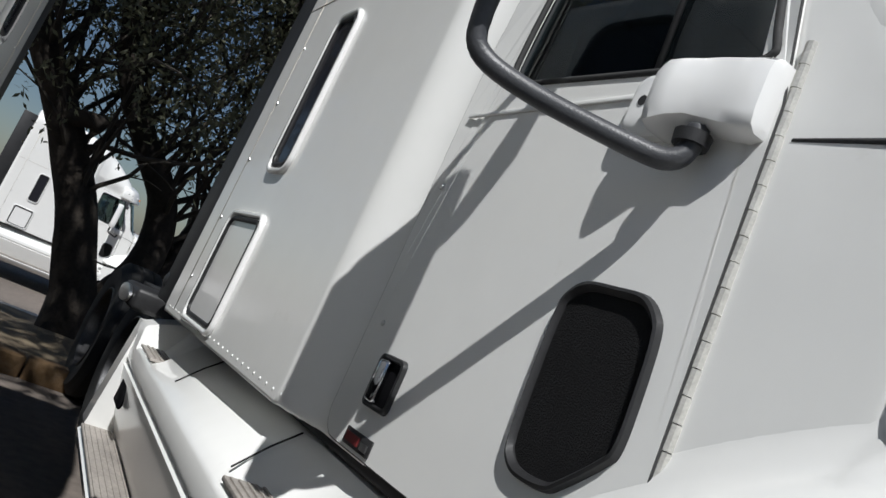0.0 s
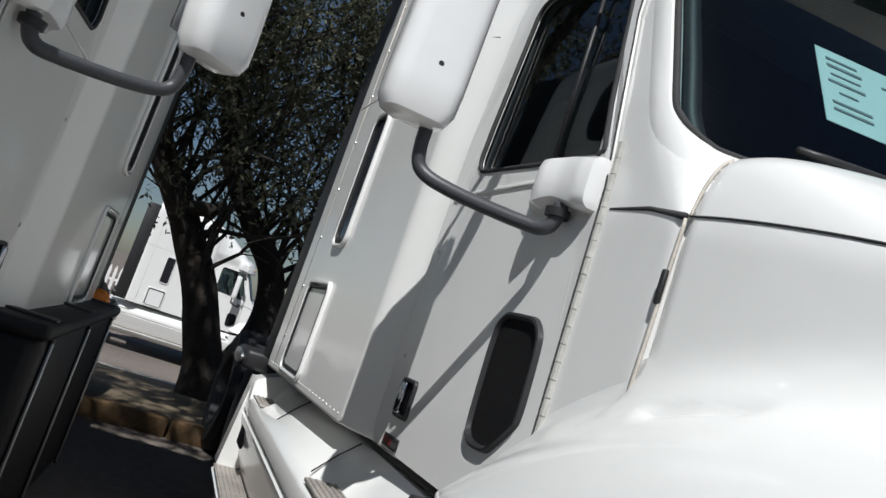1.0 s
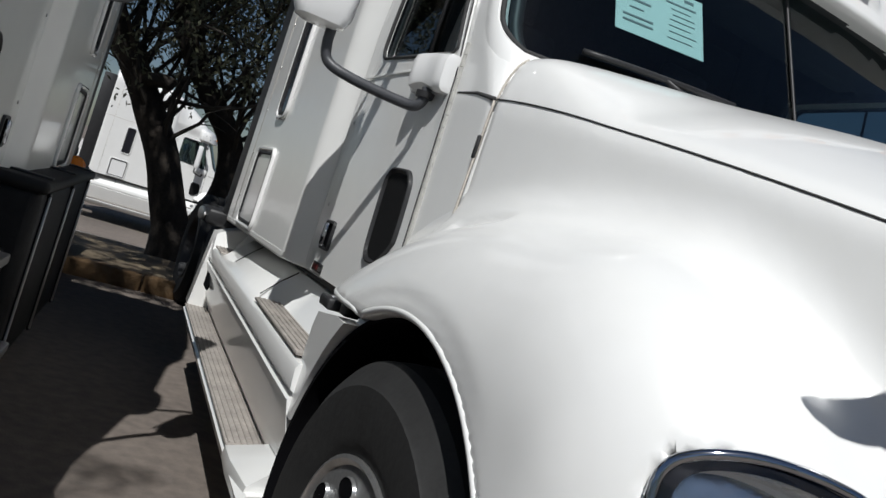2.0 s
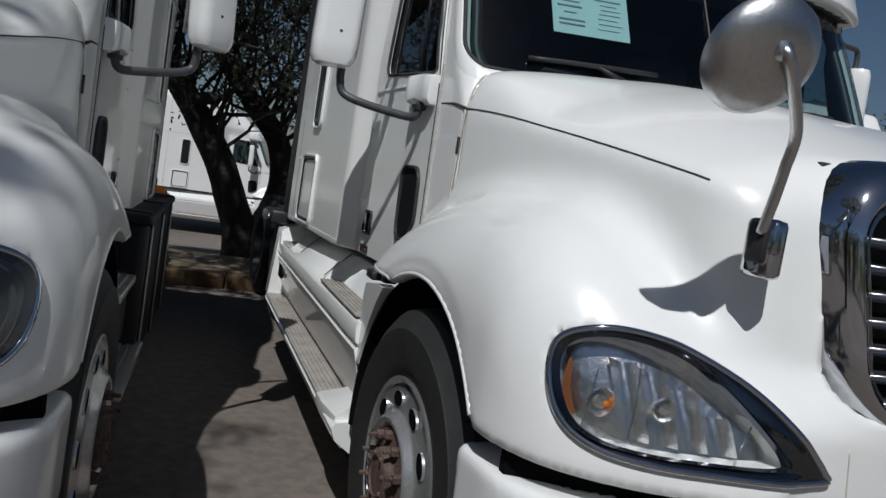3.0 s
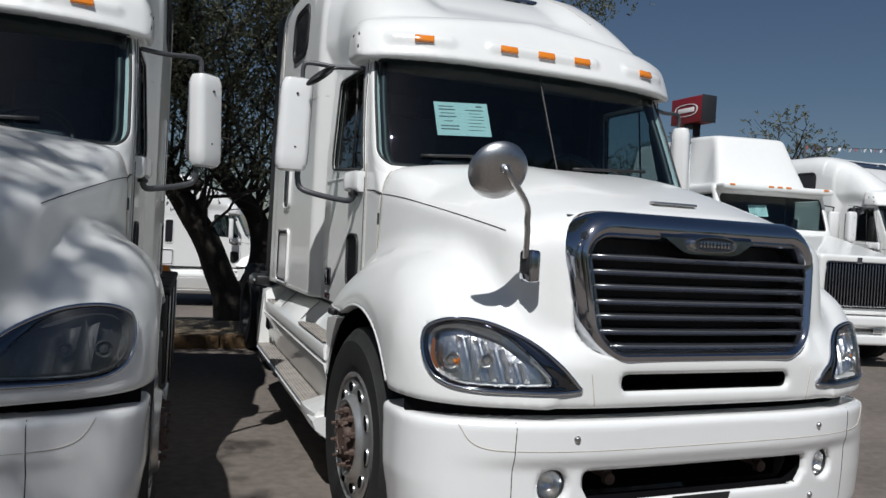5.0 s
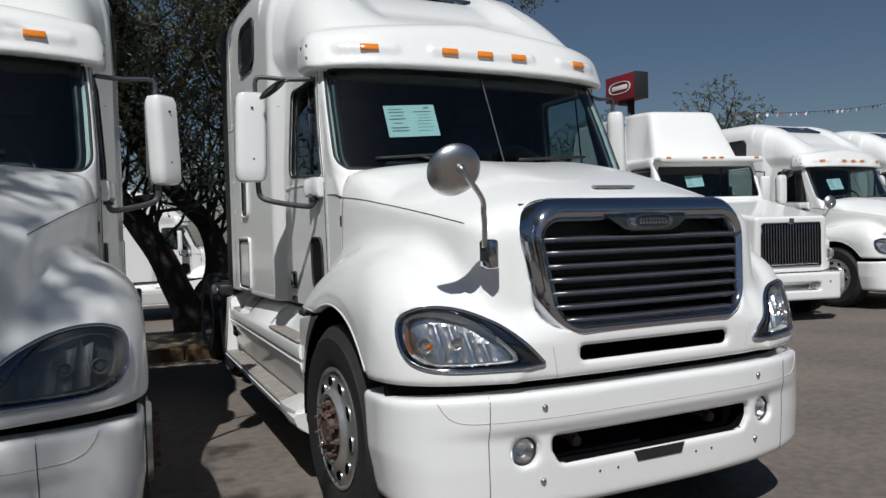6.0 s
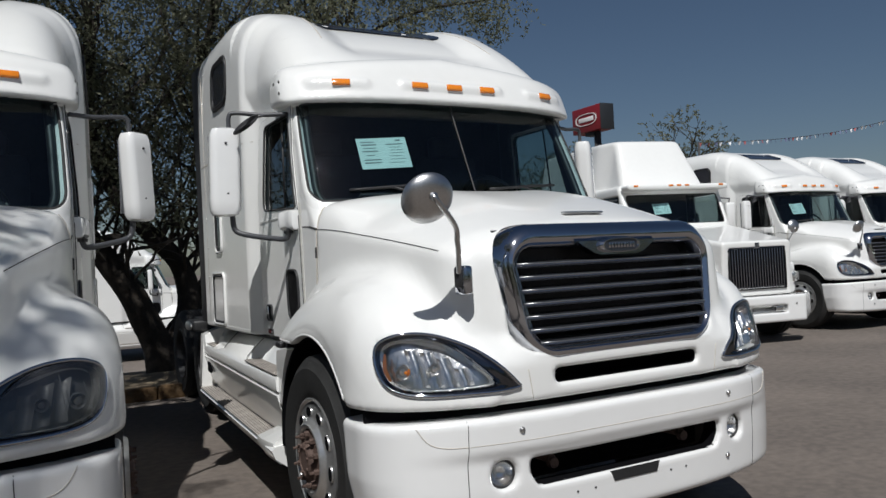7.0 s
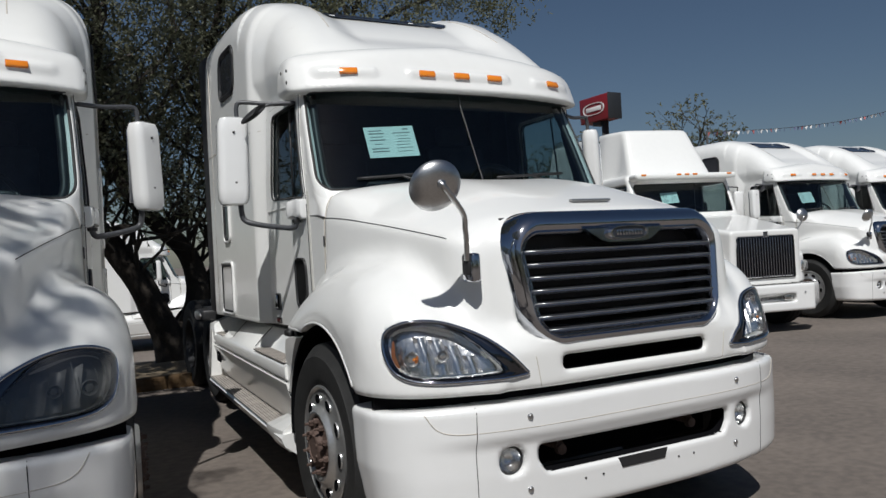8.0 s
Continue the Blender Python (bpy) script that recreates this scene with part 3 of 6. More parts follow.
def build_truck(name, label):
    t = thing(name, label, "truck", "parked tractor trucks")

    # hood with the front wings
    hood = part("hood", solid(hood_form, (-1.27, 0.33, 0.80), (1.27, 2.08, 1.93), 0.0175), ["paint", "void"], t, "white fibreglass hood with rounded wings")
    # shade of the air intake, painted onto its walls
    shade_inside(hood, lambda x, y, z: np.minimum(np.maximum(rbox(np.abs(x), y, z, (0, 0.3, 0.949), (0.434, 0.3, 0.034), 0.03), nose(x) + 0.012 - y), 9.0))
    for s in (-1, 1):
        ys = [1.68 - 1.05 * k / 40 for k in range(41)]
        line = [(s * float(hood_half(y)[0] + 0.0), y, float(hood_half(y)[1]) - 0.002) for y in ys]
        part("hood_crease", tube(on_surface(hood_form, line, None, 0.0016), 0.0020, 6), "seam", hood)
        split = [(s * (0.55 + 0.02 * k / 10), 0.42, 0.862 + 0.013 * k) for k in range(11)]
        part("panel_joint", tube(on_surface(hood_form, split, 1, 0.0), 0.0022, 5), "seal", hood)
        gap = [(s * (1.022 + 0.012 * k / 20), 1.688, 1.68 - 0.34 * k / 20) for k in range(21)]
        part("rear_gap", tube(gap, 0.004, 6), "seal", hood)
        lip_up = [(s * (1.022 - 0.012 * (k / 14) - 0.03 * (k / 14) ** 4), 1.68, 1.68 + 0.14 * k / 14) for k in range(15)]
        part("rear_sealant", tube(on_surface(hood_base, lip_up, None, 0.0), 0.0035, 6), "seal", hood)
        part("hood_latch", box(s * 1.030, 1.690, 1.555, 0.010, 0.013, 0.062, 0.004), "black", hood, "black rubber hood latch")
        lip = [(s * 1.3, 2.0 - 0.37 * k / 8, 1.082) for k in range(8)] + [(s * 1.3, HUB_Y + 0.616 * math.cos(a), HUB_Z + 0.616 * math.sin(a)) for a in (radians(64 + 80 * k / 30) for k in range(31))]
        part("arch_lip", tube(on_surface(hood_base, spline(lip, 2), 0, -0.004), 0.0080, 8), "paint", hood, "rolled white wheel arch edge")
        part("arch_liner", loops([[Vector((s * x, HUB_Y + r * math.cos(a), HUB_Z + r * math.sin(a))) for a in (radians(-5 + 150 * k / 40) for k in range(41))]
                                  for x, r in ((0.66, 0.60), (1.19, 0.60), (1.19, 0.615), (0.66, 0.615))]), "void", hood, "black wheel arch liner")
    hy = on_surface(hood_base, [(-0.04, 0.60, 1.75)], 2, 0.004)[0]
    part("hood_handle", joined(box(hy.x, hy.y, hy.z + 0.006, 0.235, 0.038, 0.012, 0.005), box(hy.x, hy.y + 0.012, hy.z - 0.004, 0.20, 0.02, 0.014, 0.004)), "steel", hood, "small steel hood handle")

    # grille
    def ring(hw, hh, r, y, lift, back):
        return [Vector((px * (1.0 + 0.06 * pz / hh), y + 0.018 * (px / 0.62) ** 2 + back * (px / hw) ** 4 + 0.13 * pz, 1.317 + lift + pz + (0.022 * (pz > 0) - 0.016 * (pz < 0)) * (1 - (px / hw) ** 2))) for px, pz in round_rect(hw, hh, r, 8)]

    g = part("grille", loops([ring(*q) for q in (
        (0.636, 0.292, 0.19, 0.58, 0.0, 0.09), (0.640, 0.294, 0.19, 0.44, 0.0, 0.09), (0.638, 0.292, 0.19, 0.408, 0.0, 0.08), (0.630, 0.287, 0.185, 0.387, -0.001, 0.062), (0.614, 0.277, 0.17, 0.371, -0.004, 0.042),
        (0.594, 0.261, 0.15, 0.361, -0.008, 0.024), (0.576, 0.243, 0.125, 0.359, -0.013, 0.014), (0.564, 0.232, 0.115, 0.366, -0.016, 0.012), (0.556, 0.224, 0.11, 0.380, -0.018, 0.012), (0.551, 0.220, 0.1, 0.384, -0.019, 0.012),
        (0.545, 0.215, 0.09, 0.373, -0.020, 0.012), (0.538, 0.208, 0.08, 0.388, -0.023, 0.012), (0.536, 0.205, 0.08, 0.51, -0.024, 0.012))]), "chrome", t, "polished chrome grille surround")
    part("grille_back", box(0, 0.56, 1.32, 1.20, 0.02, 0.56, 0.004), "black", g, "dark opening behind the slats")
    for k in range(7):
        z = 1.090 + 0.0580 * k
        hw = 0.528 + 0.006 * k if k else 0.49
        prof = [(0.004, -0.016), (-0.016, -0.013), (-0.024, -0.004), (-0.021, 0.006), (0.060, 0.017), (0.060, 0.004)]
        rings = []
        for j in range(13):
            x = hw * (2 * j / 12 - 1)
            rings.append([Vector((x, 0.406 + 0.026 * (x / 0.62) ** 2 + 0.13 * (z - 1.30) + a, z + b)) for a, b in prof])
        sl = part("slat", loops(rings, True), "slat", g)
        part("slat_edge", tube([r[3] + Vector((0, -0.001, -0.002)) for r in rings], 0.0036, 6), "steel", sl, "bright front edge")
    def oval(k, y):
        """An outline of the badge, k times its size."""
        return [Vector((0.112 * k * math.copysign(abs(math.cos(a)) ** 0.6, math.cos(a)), y, 1.508 + 0.030 * k * math.copysign(abs(math.sin(a)) ** 0.8, math.sin(a)))) for a in (2 * math.pi * j / 40 for j in range(40))]
    dip = [(-0.24, 1.530), (0.24, 1.530), (0.185, 1.497), (0.15, 1.476), (0.11, 1.466), (-0.11, 1.466), (-0.15, 1.476), (-0.185, 1.497)]
    part("badge_plate", loops([[Vector((x, y + 0.10 * (z - 1.474), z)) for x, z in dip] for y in (0.45, 0.396, 0.390)], True), "chrome", g, "chrome plate dipping round the badge")
    bd = part("badge", loops([oval(1.1, 0.42), oval(1.1, 0.380), oval(1.0, 0.370), oval(0.93, 0.370), oval(0.88, 0.378)], True), "chrome", g, "oval chrome maker's badge")
    part("badge_field", loops([oval(0.89, 0.377), oval(0.88, 0.376)], True), "badge", bd, "dark badge centre")
    for k in range(9):
        part("badge_bar", box(-0.072 + 0.018 * k, 0.373, 1.508, 0.011, 0.006, 0.026, 0.002), "chrome", bd)
    # near-black sheet stands for the shade deep in the intake
    part("intake_back", box(0, 0.53, 0.953, 0.92, 0.012, 0.09, 0.003), "void", hood, "near-black sheet for the shade in the lower air intake")

    # headlamps
    for s in (-1, 1):
        outline = spline([Vector((p.x * -s, p.y, p.z)) for p in teardrop()], 6, True)
        inner = spline([Vector((s * x, 0.6, z)) for x, z in LENS], 6, True)
        rings = []
        for k, d in ((0.0, -0.004), (0.0, 0.007), (0.10, 0.009), (0.18, 0.006), (0.30, 0.0075), (0.42, 0.008), (0.54, 0.0075), (0.66, 0.006), (0.78, 0.0045), (0.88, 0.003), (1.0, 0.008)):
            rings.append(on_surface(hood_base, [a.lerp(b, k) for a, b in zip(outline, inner)], 1, d))
        rings.append(on_surface(hood_base, [a.lerp(sum(inner, Vector()) / len(inner), 0.05) for a in inner], 1, -0.004))
        lamp = part("headlamp", loops(rings), "dark_chrome", t, "clear headlamp in a smoked chrome bezel")
        rim = on_surface(hood_base, outline, 1, 0.005)
        part("bezel", tube(rim, 0.0085, 8, True), "chrome", lamp, "bright chrome rim")
        part("reflector_back", shape_patch(hood_base, scaled_ring(inner, 1.0), 1, -0.058), "reflector", lamp, "faceted mirror reflector")
        part("reflector_wall", loops([on_surface(hood_base, inner, 1, d) for d in (-0.06, -0.03, -0.003)]), "reflector", lamp)
        part("lens", shape_patch(hood_base, inner, 1, 0.011), "lens", lamp, "clear plastic lens")
        strip = [(s * x, 0.6, z) for x, z in ((1.147, 1.03), (1.137, 1.090), (1.130, 1.088), (1.135, 1.03), (1.124, 0.985), (1.134, 0.985))]
        part("side_reflector", shape_patch(hood_base, spline(strip, 4, True), 1, -0.012), "amber_dark", lamp, "dull amber side reflector")
        bulb = on_surface(hood_base, [(s * 1.078, 0.6, 1.018)], 1, -0.035)[0]
        part("turn_bulb", lathe([(0.0, 0.013), (0.006, 0.011), (0.009, 0.005), (0.009, -0.004), (0.006, -0.012), (0.0, -0.016)], Matrix.Translation(bulb) @ pose(0, 0, 0, 90), 14), "amber", lamp, "amber turn signal bulb")
        # upright scallops of the reflector, each ending under the lens's outline
        for x, top, wide in ((0.838, 1.030, 0.056), (0.897, 1.078, 0.058), (0.957, 1.108, 0.060), (1.019, 1.118, 0.060)):
            gv = []
            for k in range(9):
                u = k / 4 - 1
                gv += on_surface(hood_base, [(s * (x + wide * 0.5 * u + 0.016 * q / 6), 0.6, 0.950 + (top - 0.950) * q / 6) for q in range(7)], 1, -0.034 - 0.022 * (1 - u * u))
            gf = [(7 * k + q, 7 * k + q + 1, 7 * k + q + 8, 7 * k + q + 7) for k in range(8) for q in range(6)]
            part("reflector_facet", mesh_of("reflector_facet", gv, gf), "reflector", lamp)
        for x, z, r in ((0.957, 1.03, 0.024), (1.085, 1.02, 0.03)):
            m = Matrix.Translation(on_surface(hood_base, [(s * x, 0.6, z)], 1, -0.030)[0]) @ pose(0, 0, 0, 90, 0, s * 14)
            part("reflector_bowl", lathe([(0.0, 0.010), (r * 0.5, 0.008), (r * 0.6, -0.006), (r, 0.012), (r + 0.003, 0.008)], m, 16), "reflector", lamp)
        for x, hgt in ((1.085, 0.13), (1.005, 0.165), (0.795, 0.065)):
            rib = on_surface(hood_base, [(s * (x - 0.028 * k / 7 + 0.03), 0.6, 0.953 + hgt * k / 7) for k in range(8)], 1, 0.0072)
            part("lamp_divider", tube(rib, 0.0016, 5), "chrome", lamp)

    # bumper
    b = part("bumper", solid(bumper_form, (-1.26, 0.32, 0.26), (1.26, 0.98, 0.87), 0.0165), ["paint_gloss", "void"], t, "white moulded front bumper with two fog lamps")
    # slot walls painted near-black for the shade inside
    shade_inside(b, lambda x, y, z: np.maximum(rbox(np.abs(x), np.zeros_like(y), z, (0, 0, 0.545), (0.575, 1, 0.062), 0.035), bumper_face(x) + 0.05 - y))
    # strip and sheet whose near-black colour stands for shade
    part("bumper_gap", loops([[Vector((x, float(nose(x)) + d, z)) for d, z in ((0.11, 0.75), (0.085, 0.75), (0.085, 0.875), (0.11, 0.875))] for x in [-1.19 + 2.38 * k / 24 for k in range(25)]], True), "void", t, "near-black strip for the shade in the gap above the bumper")
    part("bumper_void", box(0, 0.62, 0.545, 1.30, 0.03, 0.20, 0.005), "void", b, "near-black sheet for the shade in the bumper opening")
    for s in (-1, 1):
        seam = [(s * (0.860 + 0.004 * math.sin(k / 6)), 0.4, 0.800 - 0.0205 * k) for k in range(25)]
        part("bumper_joint", tube(on_surface(bumper_form, seam, 1, 0), 0.002, 5), "seam", b)
        up = spline([(s * 1.06, 0.55, 0.785), (s * 1.02, 0.5, 0.725), (s * 0.96, 0.45, 0.70), (s * 0.86, 0.4, 0.695)], 6)
        part("bumper_crease", tube(on_surface(bumper_form, up, 1, 0), 0.0022, 5), "seal", b)
        f = pose(s * 0.70, 0.418, 0.555, 90, 0, s * 6)
        fog = part("fog_lamp", lathe([(0.062, -0.02), (0.062, 0.0), (0.056, 0.006), (0.050, -0.004), (0.042, -0.03), (0.020, -0.045), (0.0, -0.048)], f, 28), "reflector", b, "round fog lamp")
        part("lamp_ring", tube([f @ Vector((0.057 * math.cos(a), 0.057 * math.sin(a), 0.004)) for a in (2 * math.pi * k / 28 for k in range(28))], 0.006, 6, True), "black", fog, "dark rubber ring")
        part("lens", lathe([(0.053, 0.001), (0.035, 0.009), (0.0, 0.012)], f, 24), "lens", fog)
        for x, z in ((0.625, 0.742), (0.625, 0.425)):
            c = on_surface(bumper_form, [(s * x, 0.4, z)], 1)[0]
            part("bumper_bolt", lathe([(0.0, 0.010), (0.009, 0.010), (0.014, 0.004), (0.0145, -0.004)], Matrix.Translation(c) @ pose(0, 0, 0, 90), 12), "steel", b)
        part("tow_hook", joined(tube([(s * 0.40, 0.60, 0.56), (s * 0.40, 0.46, 0.56)], 0.022, 10), lathe([(0.0, 0.012), (0.024, 0.008), (0.026, -0.02), (0.0, -0.02)], pose(s * 0.40, 0.45, 0.545, 90), 14)), "rust", b, "dull steel tow pin")
    part("bumper_crease", tube(on_surface(bumper_form, [(0.855 * (k / 24 - 1), 0.4, 0.695) for k in range(49)], 1, 0), 0.0016, 5), "seal", b)
    c = on_surface(bumper_form, [(x, 0.4, z) for x, z in ((-0.15, 0.478), (0.15, 0.478), (0.13, 0.435), (-0.13, 0.435))], 1, 0.004)
    part("plate_holder", loops([[p + Vector((0, 0.006, 0)) for p in c], c], True), "black", b, "empty black plate holder")
    for x in (-0.34, -0.24, 0.22, 0.32):
        c = on_surface(bumper_form, [(x, 0.4, 0.425)], 1)[0]
        part("plate_screw", lathe([(0.0, 0.003), (0.005, 0.003), (0.006, -0.002)], Matrix.Translation(c) @ pose(0, 0, 0, 90), 8), "seam", b)

    # cab and sleeper shell
    V, F = skin(cab_form, (-1.14, 1.50, 1.0), (1.14, 4.46, 3.50), 0.0175)
    me = mesh_of("cab", V, F)
    C = V[F].mean(1)
    inner = (cab_solid(*C.T) < -0.022) & (visor_form(*C.T) > -0.15)
    inner |= (window_cuts(*C.T) < 0.035) & (cab_solid(*C.T) < -0.005) & (visor_form(*C.T) > 0.02)
    # white visor underside above the glass, painted dark for its shade
    inner |= (np.abs(C[:, 0]) < 0.96) & (C[:, 2] > 2.40) & (C[:, 2] < 2.53) & (C[:, 1] > screen_y(C[:, 0], C[:, 2]) - 0.01) & (C[:, 1] < 2.45)
    me.polygons.foreach_set("material_index", inner.astype(np.int32))
    cab = part("cab", me, ["paint", "cabin"], t, "white cab with a tall sleeper and roof visor")

    # glazing
    zs, qs = [1.825 + 0.755 * k / 14 for k in range(15)], [k / 16 - 1 for k in range(33)]
    start = [(1.01 * math.sin(q * math.pi / 2) * (1 - 0.06 * max(z - 1.95, 0)), float(screen_y(0.0, z)) + 0.198 * abs(q) ** 6, z) for z in zs for q in qs]
    quads = [(j * 33 + i, j * 33 + i + 1, (j + 1) * 33 + i + 1, (j + 1) * 33 + i) for j in range(14) for i in range(32)]
    ws = part("windscreen", mesh_of("pane", on_surface(cab_solid, start, None, -0.016), quads), "glass", cab, "tinted windscreen in two halves")
    part("centre_bar", tube([(0, float(screen_y(0, z)) + 0.012, z) for z in zs], 0.006, 6), "black", ws)
    # the edge of the glass: along the foot, round the corner, up the pillar
    half = [(0.186 * k, 0.14 * (0.186 * k) ** 3, 1.835) for k in range(6)]
    half += [(0.95 + 0.056 * math.sin(f), 0.112 + 0.083 * math.sin(f), 1.835 + 0.11 * (1 - math.cos(f))) for f in (0.35, 0.75, 1.15, 1.5)]
    half += [(1.006 - 0.06 * max(z - 1.95, 0), 0.195, z) for z in (2.03, 2.12, 2.21, 2.30, 2.38, 2.46)]
    half += [(0.955, 0.15, 2.55), (0.86, 0.09, 2.585)] + [(0.70 - 0.175 * k, 0.04, 2.59) for k in range(4)]
    loop_pts = half + [(-x, y, z) for x, y, z in reversed(half[1:])]
    edge = on_surface(cab_solid, spline([(x, float(screen_y(0.0, z)) + y, z) for x, y, z in loop_pts], 5, True))
    def beside(grow, lift):
        """The glass edge moved outwards along the shell, and off it."""
        n, e, out = len(edge), 1e-3, []
        for k, q in enumerate(edge):
            g = Vector([float(cab_solid(*(np.array([c]) for c in q + e * d))[0] - cab_solid(*(np.array([c]) for c in q - e * d))[0]) for d in (Vector((1, 0, 0)), Vector((0, 1, 0)), Vector((0, 0, 1)))]).normalized()
            o = (edge[(k + 1) % n] - edge[k - 1]).cross(g).normalized()
            o *= 1 if o.dot(q - Vector((0, 1.75, 2.175))) > 0 else -1
            out.append(q + o * grow)
        return on_surface(cab_solid, out, None, lift)
    part("windscreen_frame", loops([beside(-0.012, -0.040), beside(-0.010, -0.008), beside(-0.004, 0.0), beside(0.004, 0.002), beside(0.02, 0.002), beside(0.04, 0.0015), beside(0.06, -0.002)]), "paint", cab, "white windscreen surround")
    part("windscreen_seal", tube(beside(-0.014, -0.010), 0.008, 6, True), "seam", ws, "black rubber seal")
    # added black tube, darkens the bright strip inside the glass edge
    part("pillar_trim", tube(beside(-0.035, -0.065), 0.024, 8, True), "black", cab, "dark tube added for shade inside the windscreen's edge")
    for s, x0, x1 in ((-1, -0.80, -0.30), (1, 0.10, 0.62)):
        wp = [(x0 + (x1 - x0) * k / 8, float(screen_y(x0 + (x1 - x0) * k / 8, 1.93)) - 0.012, 1.905 + 0.03 * k / 8) for k in range(9)]
        wiper = part("wiper", tube(wp, 0.009, 6), "black", ws, "black wiper lying at the foot of the glass")
        part("wiper_arm", tube([wp[4], (x0 + (x1 - x0) * 0.8, wp[8][1] - 0.01, 1.875)], 0.008, 6), "black", wiper)

    # doors
    for s in (-1, 1):
        def panel(x0, outer, hole):
            v = [Vector((s * (x0 - 0.06 * max(z - 1.95, 0) + d), y, z)) for d in (0.003, 0.014) for y, z in outer + hole]
            n = len(outer)
            f = []
            for o in (0, 2 * n):
                f += [(o + k, o + (k + 1) % n, o + n + (k + 1) % n, o + n + k) for k in range(n)]
            for o in (0, n):
                f += [(o + k, o + (k + 1) % n, o + 2 * n + (k + 1) % n, o + 2 * n + k) for k in range(n)]
            bm = bmesh.new()
            vs = [bm.verts.new(q) for q in v]
            for q in f:
                bm.faces.new([vs[i] for i in q])
            return bm
        outer = [(2.3465 + a, 1.757 + b) for a, b in round_rect(0.4455, 0.712, 0.06, 6)]
        hole = [(2.322 + a, 2.142 + b) for a, b in round_rect(0.338, 0.278, 0.05, 6)]
        hole = [(y, z - 0.034 * min(1, max(0, (2.66 - y) / 0.6)) * min(1, max(0, (2.1 - z) / 0.2))) for y, z in hole]
        hole = [(max(y, 1.998 + 0.36 * min(max(z - 1.85, 0), 0.4)), z) for y, z in hole]
        outer, hole = ([(a[0] + (b[0] - a[0]) * q / 6, a[1] + (b[1] - a[1]) * q / 6) for a, b in zip(o, o[1:] + o[:1]) for q in range(6)] for o in (outer, hole))
        outer = [(max(y, 1.938 + 0.0345 * (z - 1.29) + 0.27 * min(max(z - 1.83, 0), 0.42)), z) for y, z in outer]
        door = part("door", panel(1.030, outer, hole), "paint", t, "white cab door, closed")
        door.location.x = -s * 0.008
        edge = [Vector((s * (1.0415 - 0.06 * max(z - 1.95, 0)), y, z)) for y, z in outer]
        part("door_gap", tube(edge, 0.0026, 6, True), "seam", door)
        seal = [Vector((s * (1.043 - 0.06 * max(z - 1.95, 0)), y, z)) for y, z in hole]
        part("window_seal", tube(seal, 0.007, 6, True), "seam", door, "black window seal")
        pane = [Vector((s * (1.022 - 0.06 * max(z - 1.95, 0)), y, z)) for y, z in hole]
        # the pane's dark tint carries the cabin's darkness
        part("window", loops([pane, [p + Vector((-s * 0.005, 0, 0)) for p in pane]], True), "side_glass", door, "side window, glass darkened for the unlit cabin")
        part("vent_bar", tube([(s * 1.03, 2.237, 1.845), (s * 1.012, 2.286, 2.41)], 0.006, 8), "black", door, "black quarter-light bar")
        vent = [(2.10, 1.472), (2.045, 1.468), (2.012, 1.445), (1.998, 1.415), (1.990, 1.34), (1.988, 1.262), (2.004, 1.235), (2.06, 1.185), (2.09, 1.168), (2.15, 1.166), (2.182, 1.180), (2.197, 1.21), (2.207, 1.32), (2.210, 1.42), (2.198, 1.452), (2.165, 1.472)]
        vr = spline([(0, y, z) for y, z in vent], 4, True)
        fr = loops([[Vector((s * x, 2.10 + (p.y - 2.10) * k, 1.32 + (p.z - 1.32) * k)) for p in vr] for x, k in ((1.043, 1.0), (1.056, 0.985), (1.058, 0.95), (1.05, 0.90), (1.044, 0.90))])
        gv = part("kick_window", fr, "black", door, "black peep window frame low in the door")
        part("gauze", loops([[Vector((s * 1.0465, 2.10 + (p.y - 2.10) * k, 1.32 + (p.z - 1.32) * k)) for p in vr] for k in (0.91, 0.5, 0.02)], True), "mesh", gv, "dark gauze")
        hf = loops([[Vector((s * x, 2.612 + a * k, 1.192 + c * k)) for a, c in round_rect(0.052, 0.056, 0.016, 4)] for x, k in ((1.043, 1.0), (1.054, 0.97), (1.055, 0.86), (1.047, 0.80))])
        hd = part("door_handle", hf, "black", door, "recessed black and chrome door handle")
        part("handle_cup", box(s * 1.0445, 2.612, 1.192, 0.004, 0.088, 0.094, 0.001), "void", hd)
        part("lever", box(s * 1.056, 2.626, 1.192, 0.02, 0.034, 0.088, 0.008), "chrome", hd, "chrome lever")
        tag = part("door_label", box(s * 1.0465, 2.62, 1.07, 0.004, 0.118, 0.034, 0.0015), "black", door, "small black label with a red field")
        part("label_field", box(s * 1.0495, 2.64, 1.07, 0.003, 0.058, 0.018), "red", tag)
        part("label_bar", box(s * 1.0495, 2.585, 1.067, 0.003, 0.028, 0.014), "steel", tag, "light bar in place of writing")
        part("belt_line", box(s * 1.046, 2.40, 1.795, 0.006, 0.72, 0.010, 0.002), "paint", door)
        for k in range(22):
            z = 1.085 + 0.036 * k
            part("hinge_knuckle", lathe([(0.0, 0.0172), (0.0080, 0.0172), (0.0080, -0.0172), (0.0, -0.0172)], pose(s * 1.0325, 1.935 + 0.0345 * (z - 1.29), z), 8), "hinge", door)
        for y, z in ((2.73, 1.30), (2.745, 1.62)):
            part("trim_screw", lathe([(0.0, 0.004), (0.006, 0.003), (0.007, 0.0)], pose(s * 1.045, y, z, 0, s * 90), 8), "steel", door)
        # cowl joint ahead of the door
        part("cowl_joint", tube([(s * 1.021, 1.93, 1.712), (s * 1.021, 1.80, 1.705), (s * 1.02, 1.693, 1.685)], lambda q: 0.003 + 0.004 * q, 6), "seam", cab)

